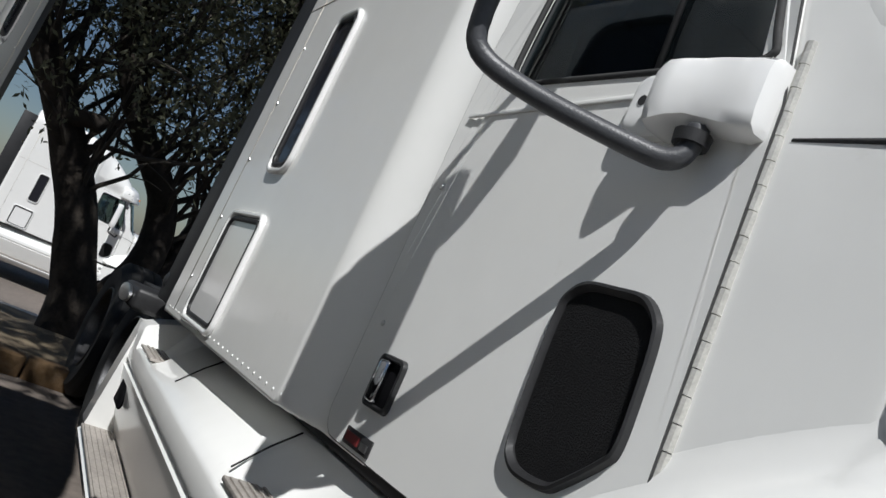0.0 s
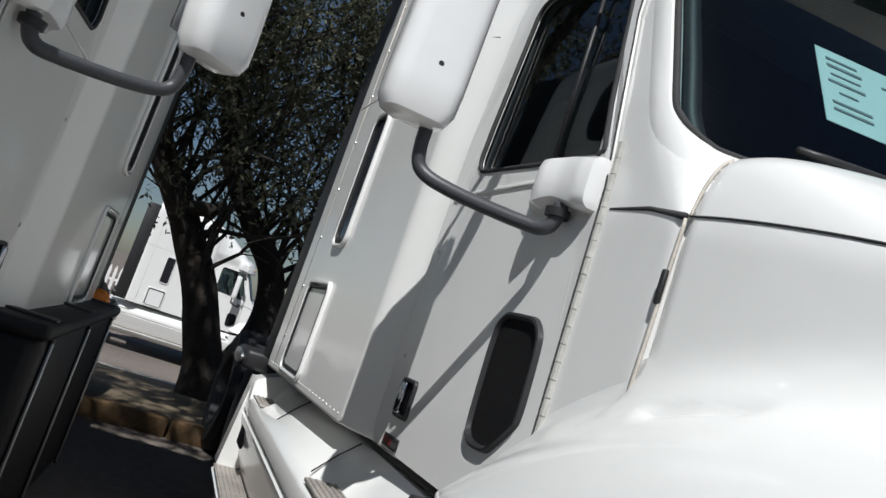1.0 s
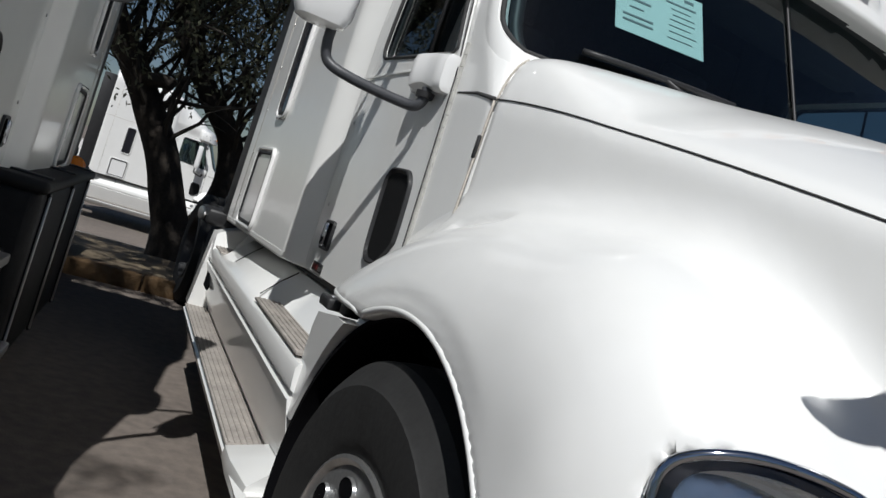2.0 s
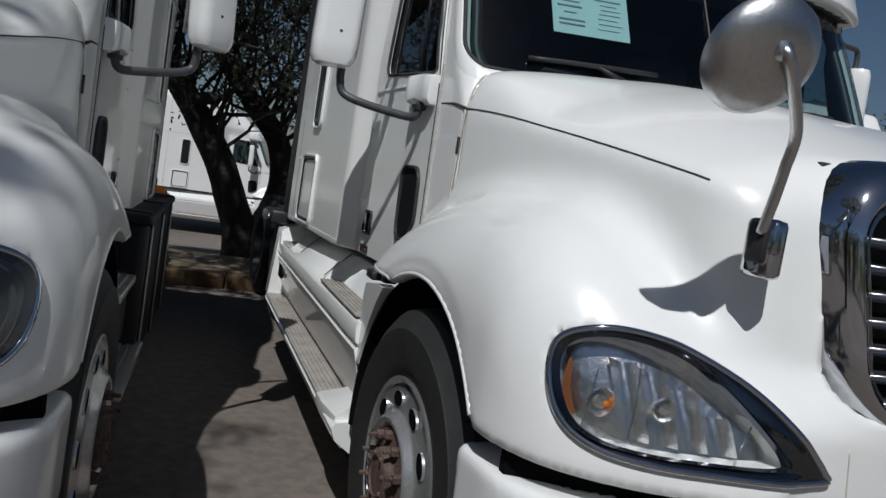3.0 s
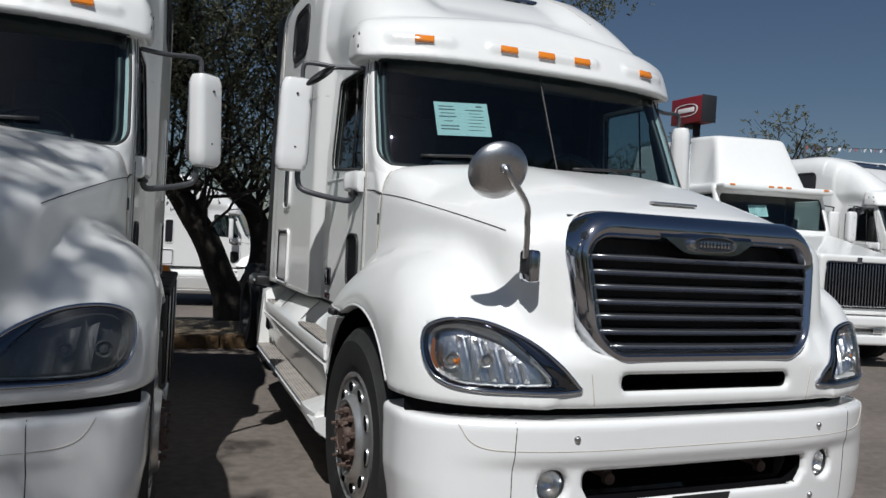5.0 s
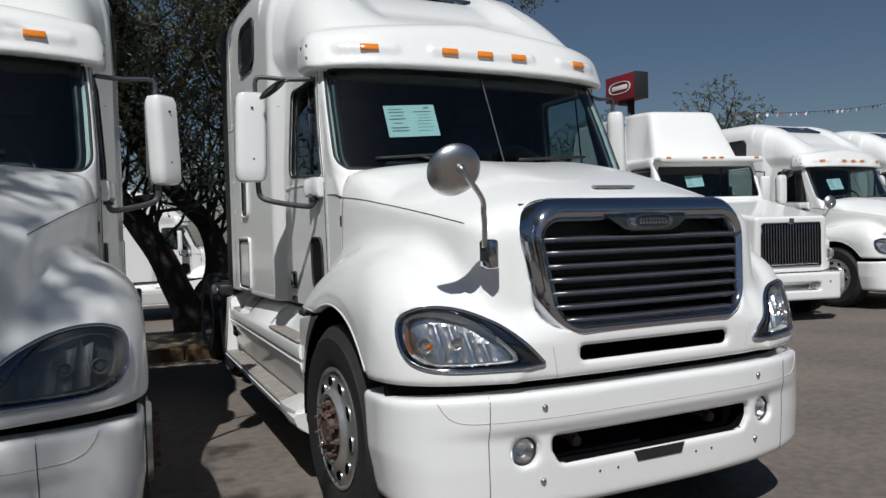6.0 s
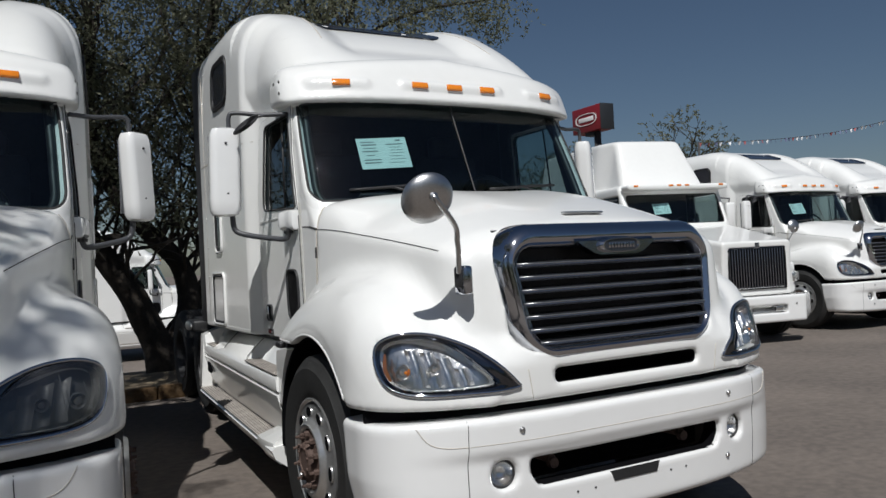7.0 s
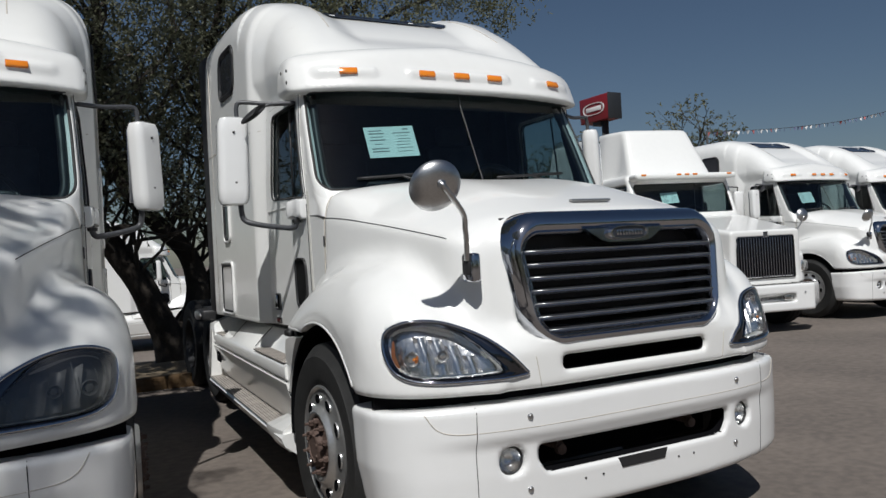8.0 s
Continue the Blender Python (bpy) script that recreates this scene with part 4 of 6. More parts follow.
    # sleeper fittings
    sv = lambda s, y, z: on_surface(cab_solid, [(s * 1.1, y, z)], 0)[0]
    for s in (-1, 1):
        def opening(name, hw, hh, r, cy, cz, mat, label, lift=0.006, frame_mat="paint_gloss", parent=cab):
            ringpts = round_rect(hw, hh, r, 5)
            ring_on = on_surface(cab_solid, [(s * 1.1, cy + a, cz + c) for a, c in ringpts], 0, lift)
            o = part(name, tube(ring_on, 0.011, 8, True), frame_mat, parent, label)
            part("window" if mat != "paint_gloss" else "lid", shape_patch(cab_solid, [Vector((s * 1.1, cy + a * 0.97, cz + c * 0.97)) for a, c in ringpts], 0, 0.004, 4), mat, o)
            part("gasket", tube(on_surface(cab_solid, [(s * 1.1, cy + a * (1 - 0.021 / hw), cz + c * (1 - 0.021 / hh)) for a, c in ringpts], 0, 0.006), 0.0085, 6, True), "black", o)
            return o
        opening("luggage_door", 0.19, 0.20, 0.04, 3.83, 1.265, "paint_gloss", "white luggage door with a black gasket")
        opening("side_window", 0.10, 0.30, 0.05, 3.77, 1.93, "skylight", "narrow dark sleeper window")
        opening("upper_window", 0.235, 0.18, 0.10, 3.57, 2.91, "skylight", "dark upper bunk window", frame_mat="black")
        for k in range(26):
            p = sv(s, 2.95 + 0.053 * k, 1.062)
            part("rivet", lathe([(0.0, 0.003), (0.0032, 0.0022), (0.0042, 0.0)], Matrix.Translation(p) @ pose(0, 0, 0, 0, s * 90), 8), "paint", cab)
        for k in range(9):
            p = sv(s, 4.18, 1.2 + 0.24 * k)
            part("rivet", lathe([(0.0, 0.005), (0.006, 0.004), (0.008, 0.0)], Matrix.Translation(p) @ pose(0, 0, 0, 0, s * 90), 8), "steel", cab)
        part("side_extender", box(s * 1.055, 4.52, 2.15, 0.03, 0.26, 2.2, 0.01), "black", t, "black rubber-edged side extender")
        part("extender_joint", tube([(s * 1.087, 4.20, 1.06), (s * 1.087, 4.20, 3.1)], 0.003, 5), "seal", cab)
        part("waist_joint", tube(on_surface(cab_solid, [(s * 1.1, 2.86 + 1.5 * k / 16, 2.36) for k in range(17)], 0, 0), 0.003, 5), "seal", cab)
        shoulder = [(s * (0.60 + 0.06 * k / 10), 3.05 - 0.62 * k / 10, 3.4) for k in range(11)]
        part("roof_crease", tube(on_surface(cab_solid, shoulder, 2, 0), 0.004, 5), "seal", cab)
        for y, z in ((2.20, 2.60), (2.12, 2.60), (2.10, 2.525)):
            p = on_surface(visor_form, [(s * 1.1, y, z)], 0)[0]
            part("visor_bolt", lathe([(0.0, 0.003), (0.010, 0.003), (0.012, 0.0)], Matrix.Translation(p) @ pose(0, 0, 0, 0, s * 90), 10), "black", cab)
    sk = [Vector((x, y, 3.2)) for x, y in [(0.44 * a / 0.44, 3.10 + b) for a, b in round_rect(0.52, 0.20, 0.06, 5)]]
    part("skylight", shape_patch(cab_solid, sk, 2, 0.008, 5), "skylight", cab, "smoked roof skylight")
    for x in (-0.748, -0.246, 0.0, 0.246, 0.748):
        p = on_surface(visor_form, [(x, 1.95, 2.572)], 1)[0]
        part("marker_lamp", box(p.x, p.y - 0.001, p.z, 0.108, 0.020, 0.038, 0.004, pose(0, 0, 0, -22, 0, 34 * p.x ** 3)), "amber", cab, "amber roof marker lamp")

    # mirrors
    for s in (-1, 1):
        prof = round_rect(0.091, 0.060, 0.042, 5)
        # the driver's mirror is turned in towards the cab
        swing = Matrix.Translation((s * 1.372, 2.27, 0)) @ pose(0, 0, 0, 0, 0, 44 if s > 0 else 0) @ Matrix.Translation((-s * 1.372, -2.27, 0))
        rings = []
        for k, z in ((0.55, 1.822), (0.82, 1.832), (0.97, 1.86), (1.0, 1.92), (1.0, 2.26), (0.97, 2.315), (0.84, 2.345), (0.5, 2.355)):
            rings.append([swing @ Vector((s * 1.372 + a * k - s * 0.03 * (z - 2.1), 2.27 + c * k + 0.02 * (z - 2.1), z)) for a, c in prof])
        mir = part("door_mirror", loops(rings, True), "paint_gloss", t, "white tall mirror housing on tube arms")
        mir.location.z = -0.018
        part("mirror_glass", box(0, 0, 0, 0.155, 0.006, 0.44, 0.002, swing @ pose(s * 1.372, 2.334, 2.09)), "chrome", mir, "mirror glass")
        for z in (1.955, 2.255):
            part("mirror_screw", lathe([(0.0, 0.002), (0.007, 0.002), (0.008, -0.004)], swing @ pose(s * 1.372, 2.209, z, 90), 10), "black", mir)
        low = spline([(s * 1.335, 2.27, 1.86), (s * 1.335, 2.275, 1.785), (s * 1.315, 2.27, 1.73), (s * 1.24, 2.215, 1.70), (s * 1.115, 2.095, 1.672), (s * 1.08, 2.06, 1.674), (s * 1.067, 2.05, 1.70), (s * 1.065, 2.05, 1.73)], 6)
        part("lower_arm", tube(low, 0.0165, 12), "tube", mir, "dark grey bent tube arm")
        upp = spline([(s * 1.335, 2.27, 2.33), (s * 1.335, 2.27, 2.42), (s * 1.30, 2.26, 2.445), (s * 1.15, 2.20, 2.43), (s * 1.02, 2.13, 2.43)], 6)
        part("upper_arm", tube(upp, 0.0135, 10), "tube", mir, "dark grey upper arm")
        rings = []
        for y, d, z0 in ((1.958, 0.036, 1.730), (1.962, 0.052, 1.722), (1.98, 0.060, 1.718), (2.01, 0.062, 1.722), (2.04, 0.064, 1.730), (2.07, 0.070, 1.736), (2.095, 0.082, 1.730), (2.118, 0.088, 1.722), (2.138, 0.080, 1.726), (2.148, 0.056, 1.740)):
            z1 = 1.842 - 0.010 * abs(y - 2.05) / 0.09
            rings.append([Vector((s * (1.02 + x * d), y, z0 + (z1 - z0) * q)) for x, q in ((0, 0), (0.72, 0), (0.93, 0.08), (1.0, 0.25), (1.0, 0.78), (0.93, 0.93), (0.72, 1), (0, 1))])
        part("mirror_bracket", loops(rings, True), "paint_gloss", mir, "white moulded bracket cover")
        part("bracket_foot", loops([[Vector((s * (1.02 + x), 2.175 + a * j, 1.785 + c * j)) for a, c in round_rect(0.055, 0.058, 0.025, 5)] for x, j in ((0, 1.0), (0.032, 0.96), (0.04, 0.8))], True), "paint_gloss", mir)
        part("bracket_hole", lathe([(0.0, 0.001), (0.009, 0.001), (0.010, -0.004)], pose(s * 1.0605, 2.194, 1.79, 0, s * 90), 10), "black", mir)
        part("arm_grommet", lathe([(0.0, -0.012), (0.026, -0.012), (0.028, 0.006), (0.0, 0.006)], pose(s * 1.067, 2.052, 1.712), 14), "black", mir)
        if s > 0:
            continue
        part("spot_mirror", loops([[Vector((s * (1.255 + 0.085 * math.cos(a) * k), 2.16 + d - 0.03 * math.cos(a), 2.365 + (0.030 * math.sin(a) - 0.062 * math.cos(a)) * k)) for a in (2 * math.pi * q / 24 for q in range(24))] for d, k in ((0.03, 1.0), (0.0, 1.0), (-0.02, 0.8), (-0.028, 0.3))], True), "black", mir, "black look-down mirror")
        part("spot_arm", tube([(s * 1.20, 2.18, 2.41), (s * 1.12, 2.19, 2.432)], 0.009, 8), "tube", mir)
        # round mirror on the passenger's wing
        cx, cy, cz = s * 1.045, 0.31, 1.722
        face = Matrix.Translation((cx, cy, cz)) @ pose(0, 0, 0, 118, 0, s * 6)
        hm = part("hood_mirror", lathe([(0.0, 0.045), (0.03, 0.044), (0.07, 0.036), (0.098, 0.018), (0.108, 0.002), (0.109, -0.008), (0.103, -0.010), (0.0, -0.014)], face, 40), "steel", t, "round brushed-steel hood mirror on a bent rod")
        stalk = spline([(cx, cy - 0.045, cz + 0.01), (cx + -s * 0.015, cy - 0.055, cz - 0.015), (cx - s * 0.13, cy + 0.02, 1.615), (s * 0.885, 0.37, 1.55), (s * 0.865, 0.40, 1.50), (s * 0.845, 0.44, 1.42)], 7)
        part("mirror_rod", tube(stalk, lambda q: 0.0115 if q > 0.08 else 0.0155, 10), "steel", hm, "bent steel rod")
        part("mirror_knuckle", lathe([(0.0, 0.018), (0.017, 0.012), (0.021, 0.0), (0.017, -0.02), (0.0, -0.02)], pose(cx, cy - 0.045, cz + 0.008, 84), 16), "steel", hm)
        base = Vector((s * 0.795, 0.46, 1.389))
        part("mirror_base", box(base.x + s * 0.020, 0.455, 1.388, 0.05, 0.075, 0.125, 0.014, pose(0, 0, 0, 0, 0, -s * 16)), "chrome", hm, "chrome mirror foot")
        part("base_boot", box(base.x + s * 0.046, 0.450, 1.40, 0.018, 0.045, 0.085, 0.008, pose(0, 0, 0, 0, 0, -s * 16)), "black", hm)

    # side fairing with steps
    for s in (-1, 1):
        sec = [(0.90, 1.02), (1.02, 1.0), (1.10, 0.86), (1.195, 0.85), (1.205, 0.835), (1.20, 0.775), (1.185, 0.765), (1.185, 0.755), (1.20, 0.745), (1.15, 0.56), (1.11, 0.465),
               (1.225, 0.455), (1.245, 0.435), (1.225, 0.385), (1.16, 0.335), (0.90, 0.335)]
        rows = []
        for y, k, e in ((1.99, 0, 0), (2.005, 0, 0), (2.25, 0, 0), (2.62, 0, 0), (2.86, 0, 0), (2.95, 1, 0), (3.6, 1, 0), (4.10, 1, 0), (4.17, 0, 0), (4.52, 0, 0), (4.55, 0.6, 0.09), (4.70, 0.6, 0.09)):
            shift = {1: (0.03 * k, 0.0), 2: (0.072 * k, 0.022 * k + e), 3: (0.0, e), 4: (0.0, e)}
            rows.append([Vector((s * (x + shift.get(i, (0, 0))[0]), y, z + shift.get(i, (0, 0))[1])) for i, (x, z) in enumerate(sec)])
        fair = part("side_fairing", loops(rows, True), "paint", t, "white side fairing with two steps")
        arc = [(HUB_Y + 0.63 * math.cos(radians(a)), HUB_Z + 0.63 * math.sin(radians(a))) for a in (17, 22, 28, 34, 40, 46, 51, 55)]
        back = [(2.03, 0.70), (2.03, 0.75), (2.03, 0.80), (2.03, 0.85), (2.03, 0.90), (2.03, 0.96), (2.01, 1.005), (1.80, 1.035)]
        sheet = [[Vector((s * (x - 0.10 * (y - 1.7)), y, z)) for x, (y, z) in ((1.216, a), (1.216, b), (1.165, b), (1.165, a))] for a, b in zip(arc, back)]
        part("splash_panel", loops(sheet, True), "paint", fair, "white panel behind the front wheel")
        br = part("panel_bracket", box(s * 1.135, 2.07, 1.03, 0.055, 0.10, 0.035, 0.008), "black", fair, "black rubber bracket on the panel")
        part("bracket_clip", box(s * 1.12, 1.94, 1.035, 0.05, 0.05, 0.03, 0.006), "black", fair)
        part("bracket_bolt", lathe([(0.0, 0.006), (0.008, 0.004), (0.009, 0.0)], pose(s * 1.135, 2.07, 1.047), 8), "steel", br)
        part("upper_tread", joined(*[box(s * 1.145, 2.47, 0.866, 0.105, 0.84, 0.012, 0.003)] + [box(s * (1.105 + 0.02 * j), 2.47, 0.874, 0.006, 0.80, 0.006) for j in range(5)]), "tread", fair, "worn grey step tread")
        part("rear_tread", joined(*[box(s * 1.148, 4.35, 0.862, 0.10, 0.30, 0.010, 0.003)] + [box(s * (1.115 + 0.02 * j), 4.35, 0.869, 0.006, 0.27, 0.006) for j in range(4)]), "tread", fair, "small worn rear step tread")
        part("lower_tread", joined(*[box(s * 1.178, 3.50, 0.464, 0.134, 2.32, 0.012, 0.003)] + [box(s * (1.125 + 0.022 * j), 3.50, 0.472, 0.006, 2.28, 0.006) for j in range(6)]), "tread", fair, "worn grey lower step tread")
        cap = [[(1.10, 2.02, 0.57), (1.225, 2.02, 0.47), (1.235, 2.02, 0.40), (1.19, 2.02, 0.345), (1.0, 2.02, 0.34), (1.0, 2.02, 0.57)],
               [(1.10, 2.20, 0.55), (1.247, 2.22, 0.468), (1.25, 2.22, 0.42), (1.20, 2.22, 0.345), (1.0, 2.22, 0.34), (1.0, 2.20, 0.55)],
               [(1.10, 2.36, 0.47), (1.248, 2.34, 0.467), (1.25, 2.34, 0.43), (1.20, 2.34, 0.345), (1.0, 2.36, 0.34), (1.0, 2.36, 0.47)]]
        part("step_end", loops([[Vector((s * x, y, z)) for x, y, z in q] for q in cap], True), "paint", fair, "white front end of the lower step")
        part("rear_end", loops([[Vector((s * x, y, z)) for x, z in ((1.20, 0.93), (1.235, 0.47), (1.20, 0.40), (1.0, 0.38), (1.0, 0.95))] for y in (4.66, 4.80)], True), "paint", fair, "white rear end of the fairing")
        part("side_slot", box(s * 1.18, 4.50, 0.66, 0.02, 0.16, 0.10, 0.01), "void", fair, "dark opening at the fairing's rear")
        for y in (2.93, 3.78):
            part("fairing_joint", tube([(s * 1.05, y, 1.002), (s * 1.11, y, 0.950), (s * 1.175, y, 0.882)], 0.0025, 5), "seam", fair)

    for ob in t.children_recursive:
        if ob.type == "MESH" and (ob.name.startswith("side_fairing") or (ob.parent and ob.parent.name.startswith("side_fairing"))):
            for q in ob.data.vertices:
                q.co.x -= math.copysign(0.052 * max(q.co.y - 2.05, 0), q.co.x)

    # undercarriage and wheels
    part("chassis", joined(box(-0.43, 4.2, 0.80, 0.09, 7.2, 0.27, 0.008), box(0.43, 4.2, 0.80, 0.09, 7.2, 0.27, 0.008), box(0, 1.1, 0.9, 0.8, 0.9, 0.5, 0.03), box(0, HUB_Y, 0.5, 1.8, 0.12, 0.13, 0.02), box(0, 2.6, 0.72, 1.7, 1.1, 0.5, 0.03), box(0, 5.75, 0.55, 1.5, 0.2, 0.25, 0.04), box(0, 7.05, 0.55, 1.5, 0.2, 0.25, 0.04)), "frame", t, "dark steel chassis")
    part("cab_floor", box(0, 3.0, 1.04, 2.0, 2.75, 0.06, 0.01), "frame", t, "dark cab floor")
    part("deck_plate", box(0, 5.2, 1.03, 1.9, 0.9, 0.02, 0.004), "frame", t, "dark deck plate")
    part("fifth_wheel", lathe([(0.0, 0.08), (0.44, 0.08), (0.46, 0.04), (0.46, 0.0), (0.0, 0.0)], pose(0, 6.4, 1.02), 32), "frame", t, "greasy fifth wheel")
    for s in (-1, 1):
        build_wheel(t, s * 1.065, HUB_Y, s)
        for y in (6.0, 7.3):
            build_wheel(t, s * 0.665, y, s, False)
        part("work_lamp", lathe([(0.0, 0.05), (0.05, 0.045), (0.075, 0.02), (0.08, 0.0), (0.07, -0.06), (0.03, -0.09), (0.0, -0.09)], pose(s * 1.0, 4.62, 1.13, 90), 20), "black", t, "round black work lamp")
        part("lamp_post", tube([(s * 1.0, 4.64, 1.04), (s * 1.0, 4.62, 1.08)], 0.014, 8), "black", t)
        ov = [[Vector((s * 1.13, 4.95 + 0.13 * k * math.cos(a), 1.0 + 0.04 * k * math.sin(a))) + Vector((s * d, 0, 0)) for a in (2 * math.pi * j / 24 for j in range(24))] for d, k in ((0, 1), (0.012, 1), (0.014, 0.9))]
        flap = part("mud_flap_bracket", box(s * 1.0, 4.95, 1.0, 0.25, 0.34, 0.10, 0.02), "black", t, "black fender bracket with an oval mark")
        part("oval_mark", loops(ov, True), "steel", flap, "pale oval maker's mark, plain")

    # cabin
    part("dashboard", loops([[Vector((x, y, z)) for y, z in ((1.84, 1.78), (1.84, 1.84), (1.90, 1.87), (2.06, 1.86), (2.12, 1.80), (2.10, 1.60), (1.86, 1.55))] for x in (-0.94, -0.6, -0.2, 0.2, 0.6, 0.94)], True), "cabin", t, "dark grey dashboard")
    wheel = part("steering_wheel", tube([Vector((0.47 + 0.225 * math.cos(a), 2.20 + 0.10 * math.sin(a), 1.86 + 0.20 * math.sin(a))) for a in (2 * math.pi * k / 36 for k in range(36))], 0.017, 8, True), "black", t, "black steering wheel")
    part("spokes", joined(tube([(0.25, 2.20, 1.86), (0.69, 2.20, 1.86)], 0.016, 6), tube([(0.47, 2.20, 1.86), (0.47, 2.12, 1.66)], 0.03, 8), lathe([(0.0, 0.03), (0.06, 0.02), (0.07, 0.0), (0.0, -0.02)], pose(0.47, 2.19, 1.86, 60), 16)), "black", wheel)
    for x in (-0.5, 0.5):
        seat = part("seat", box(x, 2.62, 1.52, 0.52, 0.5, 0.16, 0.05), "cloth", t, "dark cloth driver's seat")
        part("backrest", box(x, 2.86, 1.93, 0.50, 0.14, 0.72, 0.05, pose(0, 0, 0, -8)), "cloth", seat)
        part("headrest", box(x, 2.92, 2.36, 0.27, 0.10, 0.17, 0.04), "cloth", seat)
    part("bulkhead", box(0, 3.12, 1.9, 1.94, 0.03, 1.62, 0.01), "cabin", t, "dark sleeper curtain")
    part("header_shelf", box(0, 2.22, 2.50, 1.84, 0.36, 0.07, 0.02), "cabin", t, "dark header shelf")
    return t


truck = build_truck("tractor_truck", "white conventional sleeper tractor truck with a chrome grille, parked")


def auction_sheet():
    """A pale green letter sheet with bars for print, taped inside a windscreen."""
    sheet = thing("paper_notice", "pale green printed notice taped inside the windscreen", "notice", "notices")
    lean = math.atan(0.46)
    m = Matrix.Translation((-0.525, float(screen_y(-0.525, 2.14)) + 0.045, 2.14)) @ pose(0, 0, 0, -math.degrees(lean), -3, -6)
    def place(me):
        me.transform(m)
        return me
    part("sheet", place(box(0, 0, 0, 0.315, 0.0015, 0.215)), "paper", sheet)
    for x, z, w, h in ((-0.09, 0.080, 0.085, 0.008), (-0.085, 0.060, 0.095, 0.010), (-0.085, 0.036, 0.08, 0.006), (-0.085, 0.014, 0.10, 0.009), (-0.085, -0.014, 0.05, 0.006), (-0.08, -0.046, 0.105, 0.009), (-0.08, -0.066, 0.105, 0.009),
                       (0.075, 0.060, 0.11, 0.007), (0.075, 0.038, 0.07, 0.003), (0.085, 0.018, 0.08, 0.003), (0.08, -0.002, 0.09, 0.003), (0.07, -0.024, 0.08, 0.003), (0.08, -0.046, 0.10, 0.003), (0.07, -0.070, 0.09, 0.003), (0.105, 0.086, 0.035, 0.012)):
        part("print_bar", place(box(x, -0.0018, z, w, 0.0015, h * 0.75)), "ink", sheet)
    return sheet


notice = auction_sheet()
left = copy_thing(truck, pose(-3.407, 0.405, 0, 0, 0, -5.3))
tagged(left, "white sleeper tractor truck with dull headlamps, standing in tree shade")
# the neighbour has open steps in place of the driver's-side fairing
for ob in [c for c in left.children if c.name.startswith("side_fairing") and sum(v.co.x for v in c.data.vertices) > 0]:
    for c in list(ob.children_recursive):
        bpy.data.objects.remove(c)
    bpy.data.objects.remove(ob)
for z, y0, y1, x0, x1 in ((0.80, 2.02, 2.52, 1.02, 1.19), (0.42, 2.02, 2.86, 1.00, 1.23)):
    st = part("step", joined(box((x0 + x1) / 2, (y0 + y1) / 2, z, x1 - x0, y1 - y0, 0.035, 0.006), *[box(x0 + 0.03 + 0.035 * k, (y0 + y1) / 2, z + 0.02, 0.012, y1 - y0 - 0.06, 0.008) for k in range(4 if z > 0.6 else 5)]), "alloy", left, "ribbed alloy step")
    part("step_bracket", joined(box(x0 + 0.02, y0 + 0.1, z - 0.06, 0.03, 0.04, 0.14, 0.004), box(x0 + 0.02, y1 - 0.1, z - 0.06, 0.03, 0.04, 0.14, 0.004)), "frame", st)
tank = part("tank_cover", box(0.98, 3.62, 0.66, 0.44, 1.70, 0.74, 0.045, segments=3), "tank_black", left, "black plastic tank cover")
part("cover_lid", box(0.985, 3.62, 1.035, 0.46, 1.74, 0.05, 0.02), "tank_black", tank, "overhanging black lid")
for y in (2.90, 3.62, 4.32):
    part("strap", joined(box(1.204, y, 0.66, 0.012, 0.05, 0.70, 0.004), box(0.98, y, 1.064, 0.44, 0.05, 0.010, 0.004)), "black", tank, "black steel strap")
    part("strap_edge", box(1.210, y - 0.028, 0.66, 0.010, 0.006, 0.68, 0.002), "steel", tank, "bright strap edge")
part("rear_step", box(1.02, 2.42, 0.62, 0.24, 0.9, 0.34, 0.03), "frame", left, "dark battery box behind the steps")
part("tail_lamp", lathe([(0.0, 0.03), (0.045, 0.025), (0.055, 0.0), (0.0, -0.02)], pose(1.10, 4.46, 1.06, 90), 18), "amber", left, "amber side lamp")

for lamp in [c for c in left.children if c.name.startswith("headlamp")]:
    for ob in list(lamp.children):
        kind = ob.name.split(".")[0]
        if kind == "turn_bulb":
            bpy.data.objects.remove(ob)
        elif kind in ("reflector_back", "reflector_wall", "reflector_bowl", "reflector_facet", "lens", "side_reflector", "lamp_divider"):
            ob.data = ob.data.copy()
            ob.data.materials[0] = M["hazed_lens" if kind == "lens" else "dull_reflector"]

third = copy_thing(truck, pose(10.68, 5.10, -0.033, 0, 0, -1.0))
tagged(third, "white sleeper tractor truck in a row across the yard")
fourth = copy_thing(truck, pose(13.65, 5.2, -0.05, 0, 0, -1.0))
tagged(fourth, "white sleeper tractor truck at the row's far end")
far_truck = copy_thing(truck, pose(2.69, 19.91, -0.70, 0, 0, 90))
tagged(far_truck, "white sleeper tractor truck parked across, behind the tree")
copy_thing(notice, pose(10.68, 5.10, -0.033, 0, 0, -1.0))


# ---- ground ----
def ground_z(x, y):
    return -0.004 * np.clip(x, -30, 60) - 0.70 * step(y, 8.6, 16.5)


gx = sorted({*np.linspace(-14, 26, 81).round(3), *np.linspace(-900, 900, 25).round(1)})
gy = sorted({*np.linspace(-12, 30, 85).round(3), *np.linspace(-900, 900, 25).round(1)})
gv = [(x, y, float(ground_z(x, y)) + 0.004 * noise.noise((x * 0.9, y * 0.9, 0))) for y in gy for x in gx]
gn = len(gx)
gf = [(j * gn + i, j * gn + i + 1, (j + 1) * gn + i + 1, (j + 1) * gn + i) for j in range(len(gy) - 1) for i in range(gn - 1)]
